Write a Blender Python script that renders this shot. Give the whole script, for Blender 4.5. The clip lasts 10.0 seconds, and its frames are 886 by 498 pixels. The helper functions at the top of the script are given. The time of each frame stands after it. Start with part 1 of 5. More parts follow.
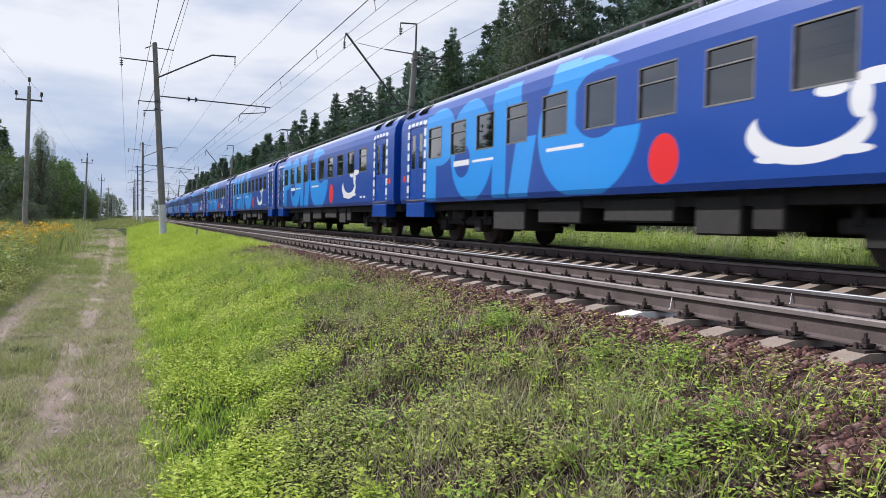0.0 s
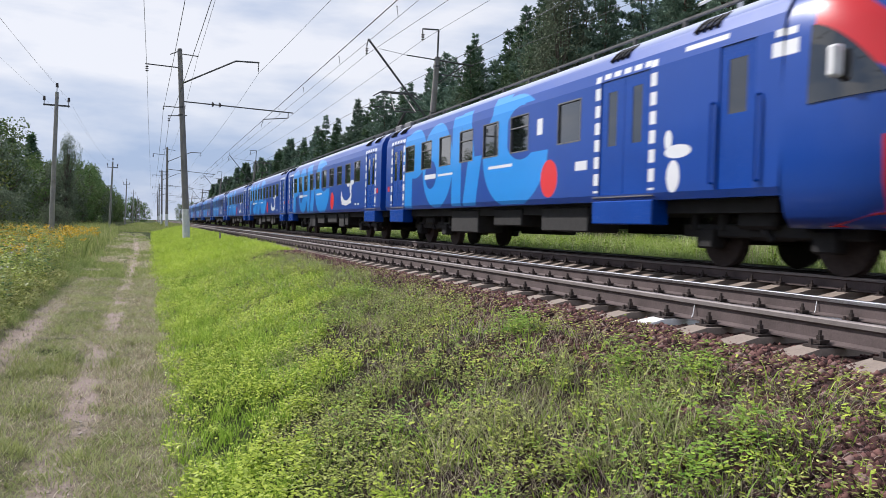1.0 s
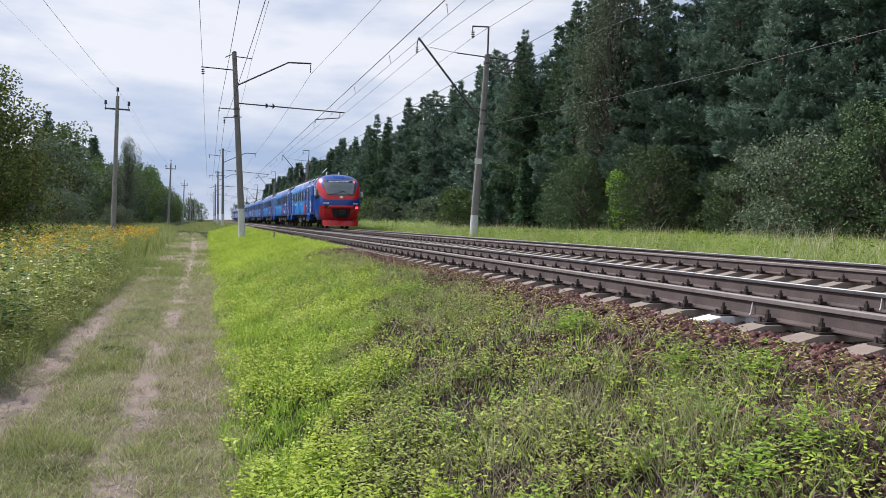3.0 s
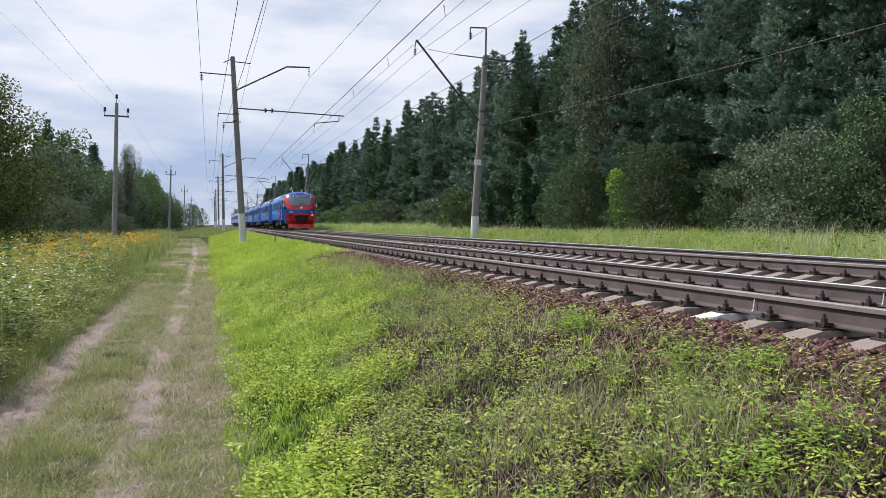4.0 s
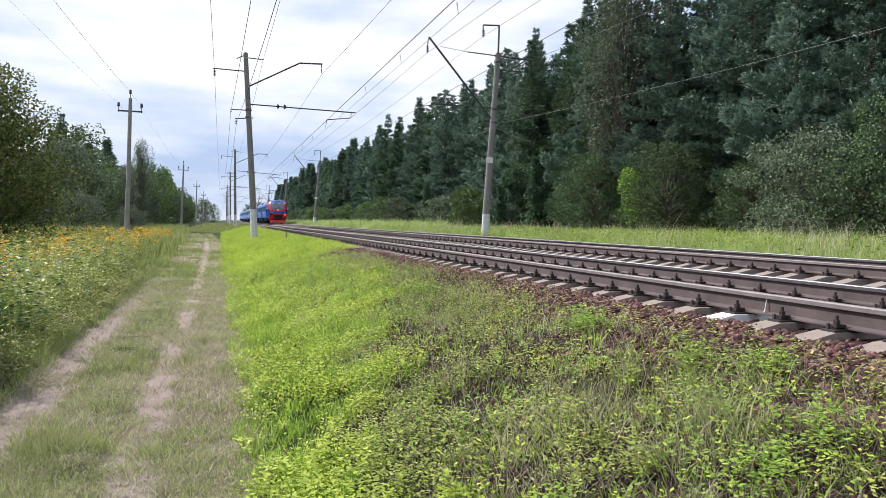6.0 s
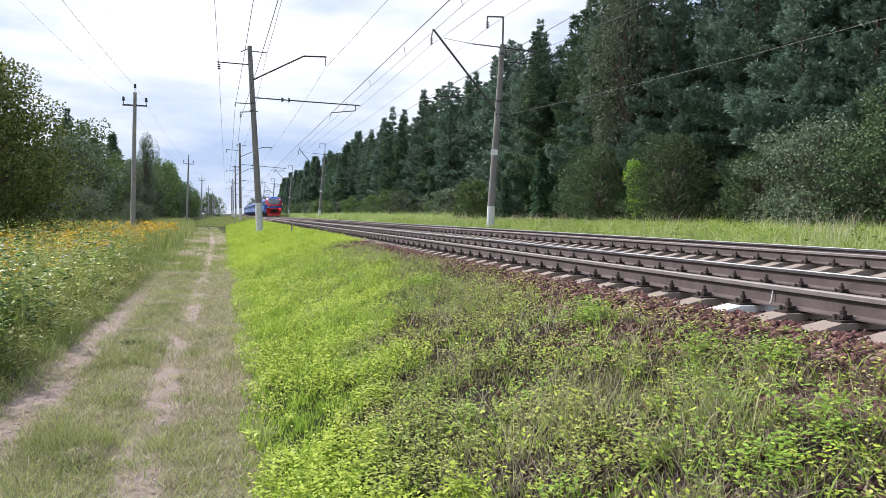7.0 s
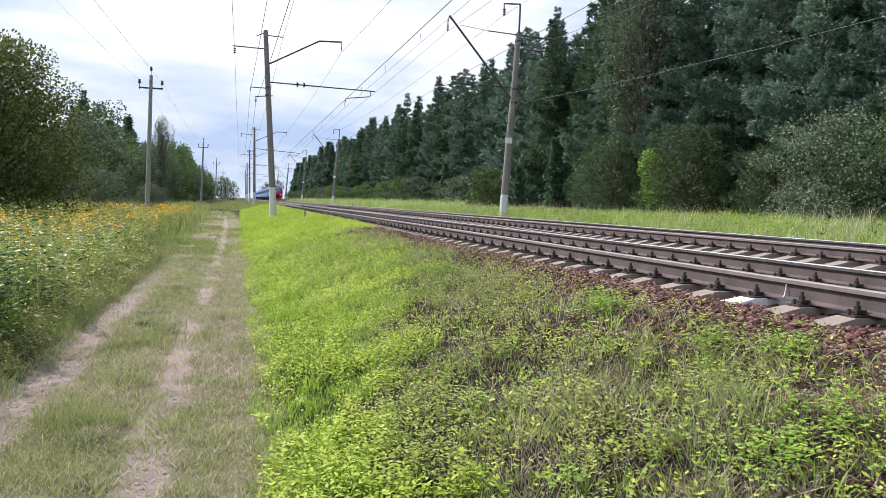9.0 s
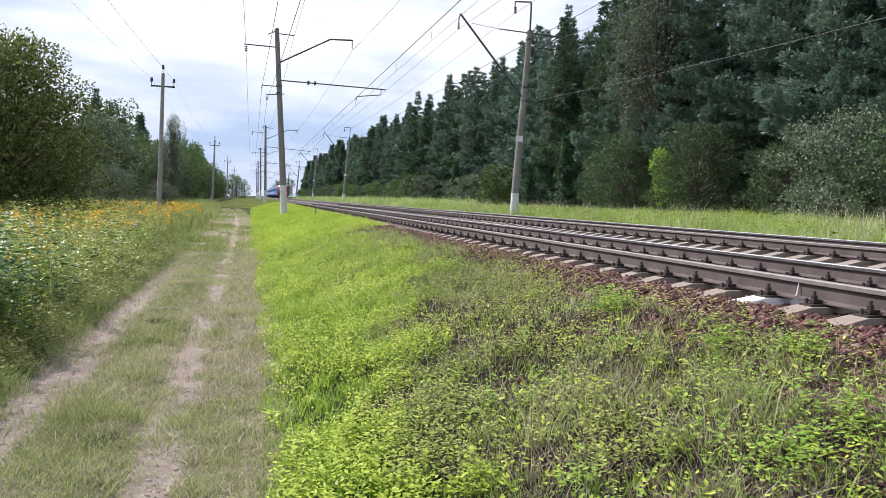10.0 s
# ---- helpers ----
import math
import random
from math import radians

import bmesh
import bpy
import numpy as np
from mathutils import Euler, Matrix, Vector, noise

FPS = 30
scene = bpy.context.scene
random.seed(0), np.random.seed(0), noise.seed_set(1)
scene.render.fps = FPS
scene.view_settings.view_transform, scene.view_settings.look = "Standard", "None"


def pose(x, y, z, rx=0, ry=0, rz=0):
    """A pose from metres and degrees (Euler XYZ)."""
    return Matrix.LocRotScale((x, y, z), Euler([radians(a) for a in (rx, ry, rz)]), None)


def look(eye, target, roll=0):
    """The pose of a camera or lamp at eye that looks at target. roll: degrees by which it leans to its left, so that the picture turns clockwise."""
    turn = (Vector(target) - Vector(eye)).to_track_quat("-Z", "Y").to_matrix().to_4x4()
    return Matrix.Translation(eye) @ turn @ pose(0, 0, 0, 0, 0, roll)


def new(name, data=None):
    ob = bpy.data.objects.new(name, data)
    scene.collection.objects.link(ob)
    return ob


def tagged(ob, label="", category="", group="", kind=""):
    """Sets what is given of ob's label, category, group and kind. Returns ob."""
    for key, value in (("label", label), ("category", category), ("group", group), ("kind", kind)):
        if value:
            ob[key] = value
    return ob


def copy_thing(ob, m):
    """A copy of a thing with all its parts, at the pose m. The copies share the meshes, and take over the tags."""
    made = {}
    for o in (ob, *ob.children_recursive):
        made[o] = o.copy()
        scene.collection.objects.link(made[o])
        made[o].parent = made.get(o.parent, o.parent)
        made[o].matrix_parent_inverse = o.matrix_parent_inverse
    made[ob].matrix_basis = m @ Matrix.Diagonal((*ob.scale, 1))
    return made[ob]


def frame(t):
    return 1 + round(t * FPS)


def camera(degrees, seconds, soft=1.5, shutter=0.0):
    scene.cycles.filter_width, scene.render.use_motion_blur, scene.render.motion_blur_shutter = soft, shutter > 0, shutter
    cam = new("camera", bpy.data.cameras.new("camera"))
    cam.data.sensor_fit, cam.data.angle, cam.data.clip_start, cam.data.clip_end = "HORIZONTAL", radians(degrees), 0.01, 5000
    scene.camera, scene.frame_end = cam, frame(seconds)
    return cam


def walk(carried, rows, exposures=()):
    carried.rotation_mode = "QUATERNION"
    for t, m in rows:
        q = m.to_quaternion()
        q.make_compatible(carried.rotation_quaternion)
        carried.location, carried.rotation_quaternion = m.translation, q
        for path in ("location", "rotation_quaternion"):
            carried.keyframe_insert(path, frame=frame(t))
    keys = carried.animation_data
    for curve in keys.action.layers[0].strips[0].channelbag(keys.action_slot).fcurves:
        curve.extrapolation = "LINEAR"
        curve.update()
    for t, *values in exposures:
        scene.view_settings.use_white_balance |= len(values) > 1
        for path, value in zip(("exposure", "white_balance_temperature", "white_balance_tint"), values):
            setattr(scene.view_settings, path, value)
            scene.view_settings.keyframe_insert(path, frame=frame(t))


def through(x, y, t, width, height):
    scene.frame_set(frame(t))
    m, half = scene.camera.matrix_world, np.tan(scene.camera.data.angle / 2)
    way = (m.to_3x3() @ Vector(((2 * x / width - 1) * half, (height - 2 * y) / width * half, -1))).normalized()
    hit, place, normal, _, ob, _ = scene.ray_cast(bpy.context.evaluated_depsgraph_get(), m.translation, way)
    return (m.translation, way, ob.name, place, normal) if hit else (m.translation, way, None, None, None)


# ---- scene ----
cam = camera(59.0, 10.0, soft=0.7, shutter=0.12)
PATH = [
    (0.0, pose(0, 0, 1.7, 88.037, -1.238, -21.926)),
    (0.5, pose(0, 0, 1.7, 87.916, -1.133, -21.063)),
    (1.0, pose(0, 0, 1.7, 88.397, -1.508, -20.391)),
    (1.5, pose(0, 0, 1.7, 87.886, -1.352, -18.844)),
    (2.0, pose(0, 0, 1.7, 87.691, -1.035, -17.219)),
    (2.5, pose(0, 0, 1.7, 88.075, -1.022, -16.738)),
    (2.7, pose(0, 0, 1.7, 88.217, -1.238, -16.817)),
    (3.8, pose(0, 0, 1.7, 87.820, -0.270, -16.066)),
    (4.0, pose(0, 0, 1.7, 88.265, -0.165, -16.608)),
    (4.5, pose(0, 0, 1.7, 88.659, -0.279, -16.006)),
    (5.0, pose(0, 0, 1.7, 88.466, -0.025, -15.934)),
    (5.5, pose(0, 0, 1.7, 88.304, -0.801, -15.938)),
    (7.0, pose(0, 0, 1.7, 87.522, -0.381, -15.440)),
    (7.5, pose(0, 0, 1.7, 87.173, -0.810, -15.412)),
    (8.0, pose(0, 0, 1.7, 86.912, -0.797, -15.045)),
    (8.5, pose(0, 0, 1.7, 86.792, -1.235, -14.996)),
    (9.0, pose(0, 0, 1.7, 86.596, -1.336, -14.482)),
    (9.5, pose(0, 0, 1.7, 86.293, -1.310, -14.083)),
    (10.0, pose(0, 0, 1.7, 86.448, -1.429, -13.720)),
]
walk(cam, PATH, exposures=((0.0, 0.2, 6300, 13.0), (2.0, 0.2, 6300, 13.0), (4.0, 0.22, 6300, 13.0), (4.5, 0.32, 6300, 13.0), (5.5, 0.45, 6300, 13.0), (7.0, 0.55, 6300, 13.0), (10.0, 0.55, 6300, 13.0)))

# ---- world, sun, exposure ----
SUN_EL, SUN_AZ = radians(43), radians(-39)  # azimuth from +y towards +x
world = bpy.data.worlds.new("world")
scene.world = world
world.use_nodes = True
wn, wl = world.node_tree.nodes, world.node_tree.links
wn.clear()
w_out, w_bg = wn.new("ShaderNodeOutputWorld"), wn.new("ShaderNodeBackground")
w_sky = wn.new("ShaderNodeTexSky")
w_sky.sky_type, w_sky.sun_disc = "NISHITA", False
w_sky.sun_elevation, w_sky.sun_rotation = SUN_EL, SUN_AZ
w_sky.air_density, w_sky.dust_density = 1.0, 1.5
w_tc, w_map = wn.new("ShaderNodeTexCoord"), wn.new("ShaderNodeMapping")
w_map.inputs["Scale"].default_value = (1.0, 1.0, 3.6)
w_noise = wn.new("ShaderNodeTexNoise")
w_noise.inputs["Scale"].default_value, w_noise.inputs["Detail"].default_value = 2.3, 7
w_noise.inputs["Roughness"].default_value = 0.52
w_ramp = wn.new("ShaderNodeValToRGB")
w_ramp.color_ramp.elements[0].position, w_ramp.color_ramp.elements[0].color = 0.41, (4.5, 5.8, 8.1, 1)
w_ramp.color_ramp.elements[1].position, w_ramp.color_ramp.elements[1].color = 0.60, (10.2, 10.4, 10.8, 1)
w_mix = wn.new("ShaderNodeMix")
w_mix.data_type = "RGBA"
w_mix.inputs[0].default_value = 0.9
wl.new(w_tc.outputs["Generated"], w_map.inputs["Vector"])
wl.new(w_map.outputs[0], w_noise.inputs["Vector"])
wl.new(w_noise.outputs["Fac"], w_ramp.inputs[0])
wl.new(w_sky.outputs[0], w_mix.inputs[6])
wl.new(w_ramp.outputs[0], w_mix.inputs[7])
wl.new(w_mix.outputs[2], w_bg.inputs["Color"])
w_bg.inputs["Strength"].default_value = 0.078
wl.new(w_bg.outputs[0], w_out.inputs[0])

sun = new("sun", bpy.data.lights.new("sun", "SUN"))
sun.data.energy, sun.data.angle, sun.data.color = 5.0, radians(2), (1.0, 0.955, 0.90)
sun_dir = Vector((math.sin(SUN_AZ) * math.cos(SUN_EL), math.cos(SUN_AZ) * math.cos(SUN_EL), math.sin(SUN_EL)))
sun.matrix_world = look(sun_dir * 50, (0, 0, 0))


# ---- materials ----
class Nodes:
    """A small wrapper for building node materials."""

    def __init__(self, name):
        self.mat = bpy.data.materials.new(name)
        self.mat.use_nodes = True
        self.t = self.mat.node_tree
        self.b = self.t.nodes["Principled BSDF"]
        self.pos = self.t.nodes.new("ShaderNodeTexCoord").outputs["Object"]

    def add(self, kind, **inputs):
        n = self.t.nodes.new(kind)
        for k, v in inputs.items():
            self.put(n.inputs[k.replace("_", " ")], v)
        return n

    def put(self, socket, v):
        if isinstance(v, bpy.types.NodeSocket):
            self.t.links.new(v, socket)
        else:
            socket.default_value = v

    def math(self, op, a, b=0.0, c=0.0):
        n = self.t.nodes.new("ShaderNodeMath")
        n.operation = op
        for s, v in zip(n.inputs, (a, b, c)):
            self.put(s, v)
        return n.outputs[0]

    def noise(self, scale, detail=4, rough=0.55, vec=None):
        n = self.add("ShaderNodeTexNoise", Vector=vec or self.pos, Scale=scale, Detail=detail, Roughness=rough)
        return n.outputs["Fac"]

    def ramp(self, fac, stops):
        n = self.t.nodes.new("ShaderNodeValToRGB")
        e = n.color_ramp.elements
        while len(e) < len(stops):
            e.new(0.5)
        for el, (p, c) in zip(e, stops):
            el.position, el.color = p, (*c, 1) if len(c) == 3 else c
        self.put(n.inputs[0], fac)
        return n.outputs[0]

    def mix(self, fac, a, b, mode="MIX"):
        n = self.t.nodes.new("ShaderNodeMix")
        n.data_type, n.blend_type = "RGBA", mode
        self.put(n.inputs[0], fac)
        for i, v in ((6, a), (7, b)):
            self.put(n.inputs[i], (*v, 1) if isinstance(v, tuple) and len(v) == 3 else v)
        return n.outputs[2]

    def step(self, v, lo, hi):
        n = self.t.nodes.new("ShaderNodeMapRange")
        n.interpolation_type = "SMOOTHSTEP"
        for i, x in enumerate((v, lo, hi, 0.0, 1.0)):
            self.put(n.inputs[i], x)
        return n.outputs[0]

    def xyz(self, vec=None):
        return self.add("ShaderNodeSeparateXYZ", Vector=vec or self.pos).outputs

    def done(self, color, rough=0.7, metal=0.0, bump=None, bump_size=0.01, bump_strength=0.6):
        if isinstance(color, tuple):
            color = (*color, 1)[:4]
        self.put(self.b.inputs["Base Color"], color)
        self.put(self.b.inputs["Roughness"], rough)
        self.put(self.b.inputs["Metallic"], metal)
        if bump is not None:
            n = self.add("ShaderNodeBump", Height=bump, Distance=bump_size, Strength=bump_strength)
            self.put(self.b.inputs["Normal"], n.outputs[0])
        return self.mat


def grainy(name, a, b, scale=8.0, rough=0.7, metal=0.0, fine=60.0, bump_size=0.004, mid=None):
    n = Nodes(name)
    big, small = n.noise(scale, 6), n.noise(fine, 5)
    f = n.math("ADD", n.math("MULTIPLY", big, 0.65), n.math("MULTIPLY", small, 0.35))
    stops = [(0.32, a), (0.68, b)] if mid is None else [(0.3, a), (0.5, mid), (0.7, b)]
    return n.done(n.ramp(f, stops), n.math("ADD", rough - 0.1, n.math("MULTIPLY", small, 0.2)), metal, small, bump_size)


def leafy(name, stops, rough=0.55, through=0.35, patch=0.0, patch_scale=0.4):
    """Leaves that differ from clump to clump and let some light through."""
    n = Nodes(name)
    isl = n.add("ShaderNodeNewGeometry").outputs["Random Per Island"]
    f = isl
    if patch:
        f = n.math("ADD", n.math("MULTIPLY", isl, 1 - patch), n.math("MULTIPLY", n.step(n.noise(patch_scale, 3), 0.3, 0.7), patch))
    col = n.ramp(f, stops)
    obr = n.add("ShaderNodeObjectInfo").outputs["Random"]
    hsv = n.add("ShaderNodeHueSaturation", Color=col)
    n.put(hsv.inputs["Hue"], n.math("ADD", 0.487, n.math("MULTIPLY", obr, 0.026)))
    n.put(hsv.inputs["Value"], n.math("ADD", 0.8, n.math("MULTIPLY", obr, 0.4)))
    mat = n.done(hsv.outputs[0], rough)
    n.b.inputs["Specular IOR Level"].default_value = 0.12
    tr = n.add("ShaderNodeBsdfTranslucent", Color=hsv.outputs[0])
    mx = n.t.nodes.new("ShaderNodeMixShader")
    mx.inputs[0].default_value = through
    out = n.t.nodes["Material Output"]
    n.t.links.new(n.b.outputs[0], mx.inputs[1])
    n.t.links.new(tr.outputs[0], mx.inputs[2])
    n.t.links.new(mx.outputs[0], out.inputs[0])
    return mat


def ground_material():
    n = Nodes("earth_and_grass")
    x, y, z = n.xyz()
    wob = n.math("MULTIPLY", n.math("SUBTRACT", n.noise(0.55, 4), 0.5), 0.9)
    far = n.math("MINIMUM", n.math("MAXIMUM", n.math("SUBTRACT", y, 18.0), 0.0), 130.0)
    x_path = n.math("ADD", x, n.math("MULTIPLY", n.math("MULTIPLY", far, far), 0.00025))
    xx = n.math("ADD", x_path, wob)
    g = n.noise(1.3, 6)
    fine = n.noise(26, 6, 0.65)
    # ground below the grass: shade between the blades is put into this dark green
    grass = n.mix(fine, n.ramp(g, [(0.3, (0.035, 0.045, 0.014)), (0.7, (0.07, 0.10, 0.025))]), (0.022, 0.025, 0.011))
    dry = n.mix(fine, n.ramp(g, [(0.3, (0.26, 0.21, 0.14)), (0.7, (0.40, 0.34, 0.25))]), (0.12, 0.115, 0.065))
    dirt = n.mix(fine, (0.46, 0.37, 0.33), (0.22, 0.17, 0.15))
    stone = n.mix(fine, (0.085, 0.05, 0.044), (0.03, 0.021, 0.02))
    # worn track in the grass, with two wheel ruts
    fade = n.step(y, 95.0, 45.0)
    on_path = n.math("MULTIPLY", fade, n.math("MULTIPLY", n.step(xx, -2.2, -1.85), n.step(xx, 0.42, 0.1)))
    col = n.mix(n.math("MULTIPLY", on_path, 0.85), grass, dry)
    green_strip = n.math("MULTIPLY", n.step(n.noise(0.9, 5), 0.45, 0.62), n.math("MULTIPLY", n.step(xx, -1.5, -1.3), n.step(xx, -0.8, -1.0)))
    col = n.mix(green_strip, col, grass)
    wob2 = n.math("MULTIPLY", n.math("SUBTRACT", n.noise(1.6, 3), 0.5), 0.35)
    r = n.math("ADD", x_path, wob2)
    rut = n.math("MULTIPLY", n.step(r, -0.78, -0.68), n.step(r, -0.4, -0.5))
    rut2 = n.math("MULTIPLY", n.step(r, -1.98, -1.85), n.step(r, -1.42, -1.55))
    col = n.mix(n.math("MULTIPLY", n.math("MULTIPLY", rut, fade), n.step(n.noise(0.45, 4), 0.36, 0.48)), col, dirt)
    col = n.mix(n.math("MULTIPLY", n.math("MULTIPLY", rut2, n.step(y, 20.0, 13.0)), n.step(n.noise(0.5, 4), 0.35, 0.55)), col, dirt)
    # brown soil, its colour deepened to paint in the shaded gaps between weeds
    soil = n.mix(fine, (0.05, 0.034, 0.030), (0.02, 0.015, 0.013))
    inward = n.math("MINIMUM", n.math("MULTIPLY", n.math("MAXIMUM", n.math("SUBTRACT", y, 6.0), 0.0), 0.1), 1.3)
    sx = n.math("SUBTRACT", n.math("ADD", x, n.math("MULTIPLY", n.noise(1.7, 4), 1.8)), inward)
    soily = n.math("MULTIPLY", n.step(sx, 1.7, 2.3), n.step(x, 12.7, 12.2))
    col = n.mix(soily, col, soil)
    bal = n.math("MULTIPLY", n.step(n.math("ADD", n.math("ADD", x, wob), n.math("MULTIPLY", n.math("SUBTRACT", fine, 0.5), 0.5)), 3.0, 3.4), n.step(x, 12.7, 12.2))
    col = n.mix(bal, col, stone)
    n.b.inputs["Specular IOR Level"].default_value = 0.08
    return n.done(col, 0.95, 0, n.noise(40, 6, 0.7), 0.05, 0.8)


M_GROUND = ground_material()
M_GRASS = leafy("meadow_grass", [(0.0, (0.08, 0.14, 0.02)), (0.5, (0.30, 0.44, 0.06)), (1.0, (0.56, 0.66, 0.14))], 0.5, 0.3, 0.3, 0.6)
M_LUSH = leafy("lush_leaf", [(0.0, (0.16, 0.25, 0.03)), (0.5, (0.44, 0.56, 0.075)), (1.0, (0.66, 0.74, 0.15))], 0.45, 0.3, 0.3, 0.5)
M_DRY = leafy("dry_grass", [(0.0, (0.16, 0.135, 0.09)), (0.5, (0.58, 0.49, 0.37)), (0.75, (0.74, 0.66, 0.52)), (1.0, (0.32, 0.39, 0.14))], 0.7, 0.3)
M_LITTER = leafy("brown_litter", [(0.0, (0.04, 0.028, 0.026)), (0.6, (0.17, 0.12, 0.108)), (1.0, (0.46, 0.38, 0.33))], 0.8, 0.1)
M_TRODDEN = leafy("trodden_grass", [(0.0, (0.14, 0.16, 0.065)), (0.5, (0.34, 0.39, 0.14)), (0.8, (0.48, 0.50, 0.24)), (1.0, (0.60, 0.53, 0.39))], 0.6, 0.25, 0.3, 0.8)
M_WEED = leafy("weed_leaf", [(0.0, (0.08, 0.10, 0.028)), (0.5, (0.26, 0.28, 0.07)), (0.8, (0.44, 0.46, 0.13)), (1.0, (0.38, 0.25, 0.12))], 0.5, 0.2, 0.3, 0.5)
M_DARKWEED = leafy("dark_weed_leaf", [(0.0, (0.04, 0.08, 0.032)), (0.6, (0.09, 0.16, 0.055)), (1.0, (0.17, 0.26, 0.09))], 0.5, 0.2)
M_NETTLE = leafy("nettle_leaf", [(0.0, (0.14, 0.27, 0.04)), (1.0, (0.34, 0.50, 0.08))], 0.45, 0.25)
M_TALL = leafy("tall_grass", [(0.0, (0.11, 0.16, 0.045)), (0.5, (0.29, 0.36, 0.11)), (0.85, (0.48, 0.48, 0.23)), (1.0, (0.60, 0.49, 0.33))], 0.6, 0.35, 0.3, 0.4)
M_VERGE = leafy("verge_grass", [(0.0, (0.12, 0.18, 0.045)), (0.5, (0.36, 0.44, 0.14)), (0.85, (0.56, 0.60, 0.28)), (1.0, (0.60, 0.53, 0.33))], 0.6, 0.35, 0.45, 0.5)
M_YELLOW = leafy("yellow_flower", [(0.0, (0.55, 0.36, 0.02)), (1.0, (0.75, 0.52, 0.05))], 0.7, 0.2)
M_LILAC = leafy("lilac_flower", [(0.0, (0.35, 0.30, 0.42)), (1.0, (0.6, 0.55, 0.62))], 0.7, 0.2)
M_PINE = leafy("pine_needles", [(0.0, (0.075, 0.118, 0.092)), (0.55, (0.14, 0.21, 0.155)), (1.0, (0.26, 0.335, 0.255))], 0.75, 0.15, 0.6, 0.4)
M_SPRUCE = leafy("spruce_needles", [(0.0, (0.052, 0.10, 0.062)), (0.6, (0.10, 0.165, 0.09)), (1.0, (0.18, 0.26, 0.13))], 0.75, 0.15, 0.6, 0.4)
M_BROAD = leafy("broad_leaf", [(0.0, (0.07, 0.12, 0.04)), (0.6, (0.11, 0.17, 0.06)), (1.0, (0.17, 0.23, 0.085))], 0.75, 0.2)
M_DARKLEAF = leafy("dark_leaf", [(0.0, (0.07, 0.105, 0.048)), (0.6, (0.09, 0.135, 0.06)), (1.0, (0.125, 0.17, 0.08))], 0.75, 0.15)
M_WILLOW = leafy("willow_leaf", [(0.0, (0.10, 0.13, 0.085)), (0.6, (0.145, 0.18, 0.115)), (1.0, (0.20, 0.24, 0.16))], 0.75, 0.15)
M_SHRUB = leafy("shrub_leaf", [(0.0, (0.06, 0.09, 0.026)), (0.55, (0.12, 0.15, 0.045)), (0.85, (0.19, 0.205, 0.065)), (1.0, (0.30, 0.29, 0.10))], 0.7, 0.2)
M_BRIGHT = leafy("light_leaf", [(0.0, (0.12, 0.22, 0.02)), (1.0, (0.32, 0.46, 0.06))], 0.5, 0.3)
M_BARK = grainy("grey_bark", (0.05, 0.04, 0.032), (0.14, 0.11, 0.085), 3, 0.9, fine=30, bump_size=0.02)
M_PINEBARK = grainy("pine_bark", (0.05, 0.036, 0.028), (0.12, 0.075, 0.05), 2, 0.9, fine=24, bump_size=0.02)
M_CONC = grainy("weathered_concrete", (0.15, 0.118, 0.095), (0.30, 0.245, 0.205), 3, 0.9, fine=50)
M_MASTC = grainy("mast_concrete", (0.15, 0.14, 0.13), (0.27, 0.255, 0.24), 1.5, 0.9, fine=40)
M_WHITEWASH = grainy("whitewash", (0.52, 0.53, 0.54), (0.74, 0.74, 0.73), 6, 0.9, fine=50)
M_WHITE_SL = grainy("white_sleeper", (0.55, 0.55, 0.54), (0.78, 0.78, 0.76), 6, 0.85, fine=40)
M_RUST = grainy("rusty_rail", (0.06, 0.044, 0.042), (0.13, 0.098, 0.095), 3, 0.75, 0.2, 60)
M_SHINE = grainy("polished_steel", (0.42, 0.42, 0.44), (0.58, 0.58, 0.60), 6, 0.3, 1.0, 90, 0.0006)
M_DULL = grainy("dull_rail_top", (0.17, 0.145, 0.14), (0.26, 0.23, 0.22), 6, 0.65, 0.3, 90, 0.0006)
M_IRON = grainy("dark_iron", (0.025, 0.02, 0.018), (0.07, 0.05, 0.045), 20, 0.75, 0.3, 90)
M_STEEL = grainy("painted_steel", (0.045, 0.045, 0.047), (0.10, 0.10, 0.10), 6, 0.6, 0.3, 50)
M_WIRE = grainy("weathered_wire", (0.05, 0.05, 0.055), (0.10, 0.10, 0.10), 6, 0.6, 0.4, 50)
M_CERAMIC = grainy("brown_ceramic", (0.02, 0.016, 0.014), (0.05, 0.035, 0.03), 20, 0.3, 0.0, 50)
M_PEBBLE = leafy("pale_pebble", [(0.0, (0.22, 0.18, 0.16)), (1.0, (0.42, 0.36, 0.33))], 0.9, 0.0)
M_STONE = leafy("ballast_stone", [(0.0, (0.028, 0.016, 0.016)), (0.5, (0.095, 0.046, 0.042)), (0.88, (0.17, 0.088, 0.078)), (1.0, (0.28, 0.20, 0.18))], 0.9, 0.0)
M_WOOD = grainy("grey_pole_concrete", (0.20, 0.19, 0.18), (0.34, 0.33, 0.31), 4, 0.9, fine=40)
M_UNDER = grainy("underframe", (0.008, 0.008, 0.009), (0.026, 0.024, 0.023), 5, 0.75, 0.2, 40)
M_UNDERBOX = grainy("dusty_box", (0.014, 0.014, 0.014), (0.036, 0.034, 0.033), 4, 0.75, 0.2, 40)
M_RUBBER = grainy("rubber", (0.006, 0.006, 0.007), (0.02, 0.02, 0.02), 10, 0.8)
M_ROOFGREY = grainy("roof_gear", (0.10, 0.10, 0.11), (0.22, 0.22, 0.23), 4, 0.6, 0.3)
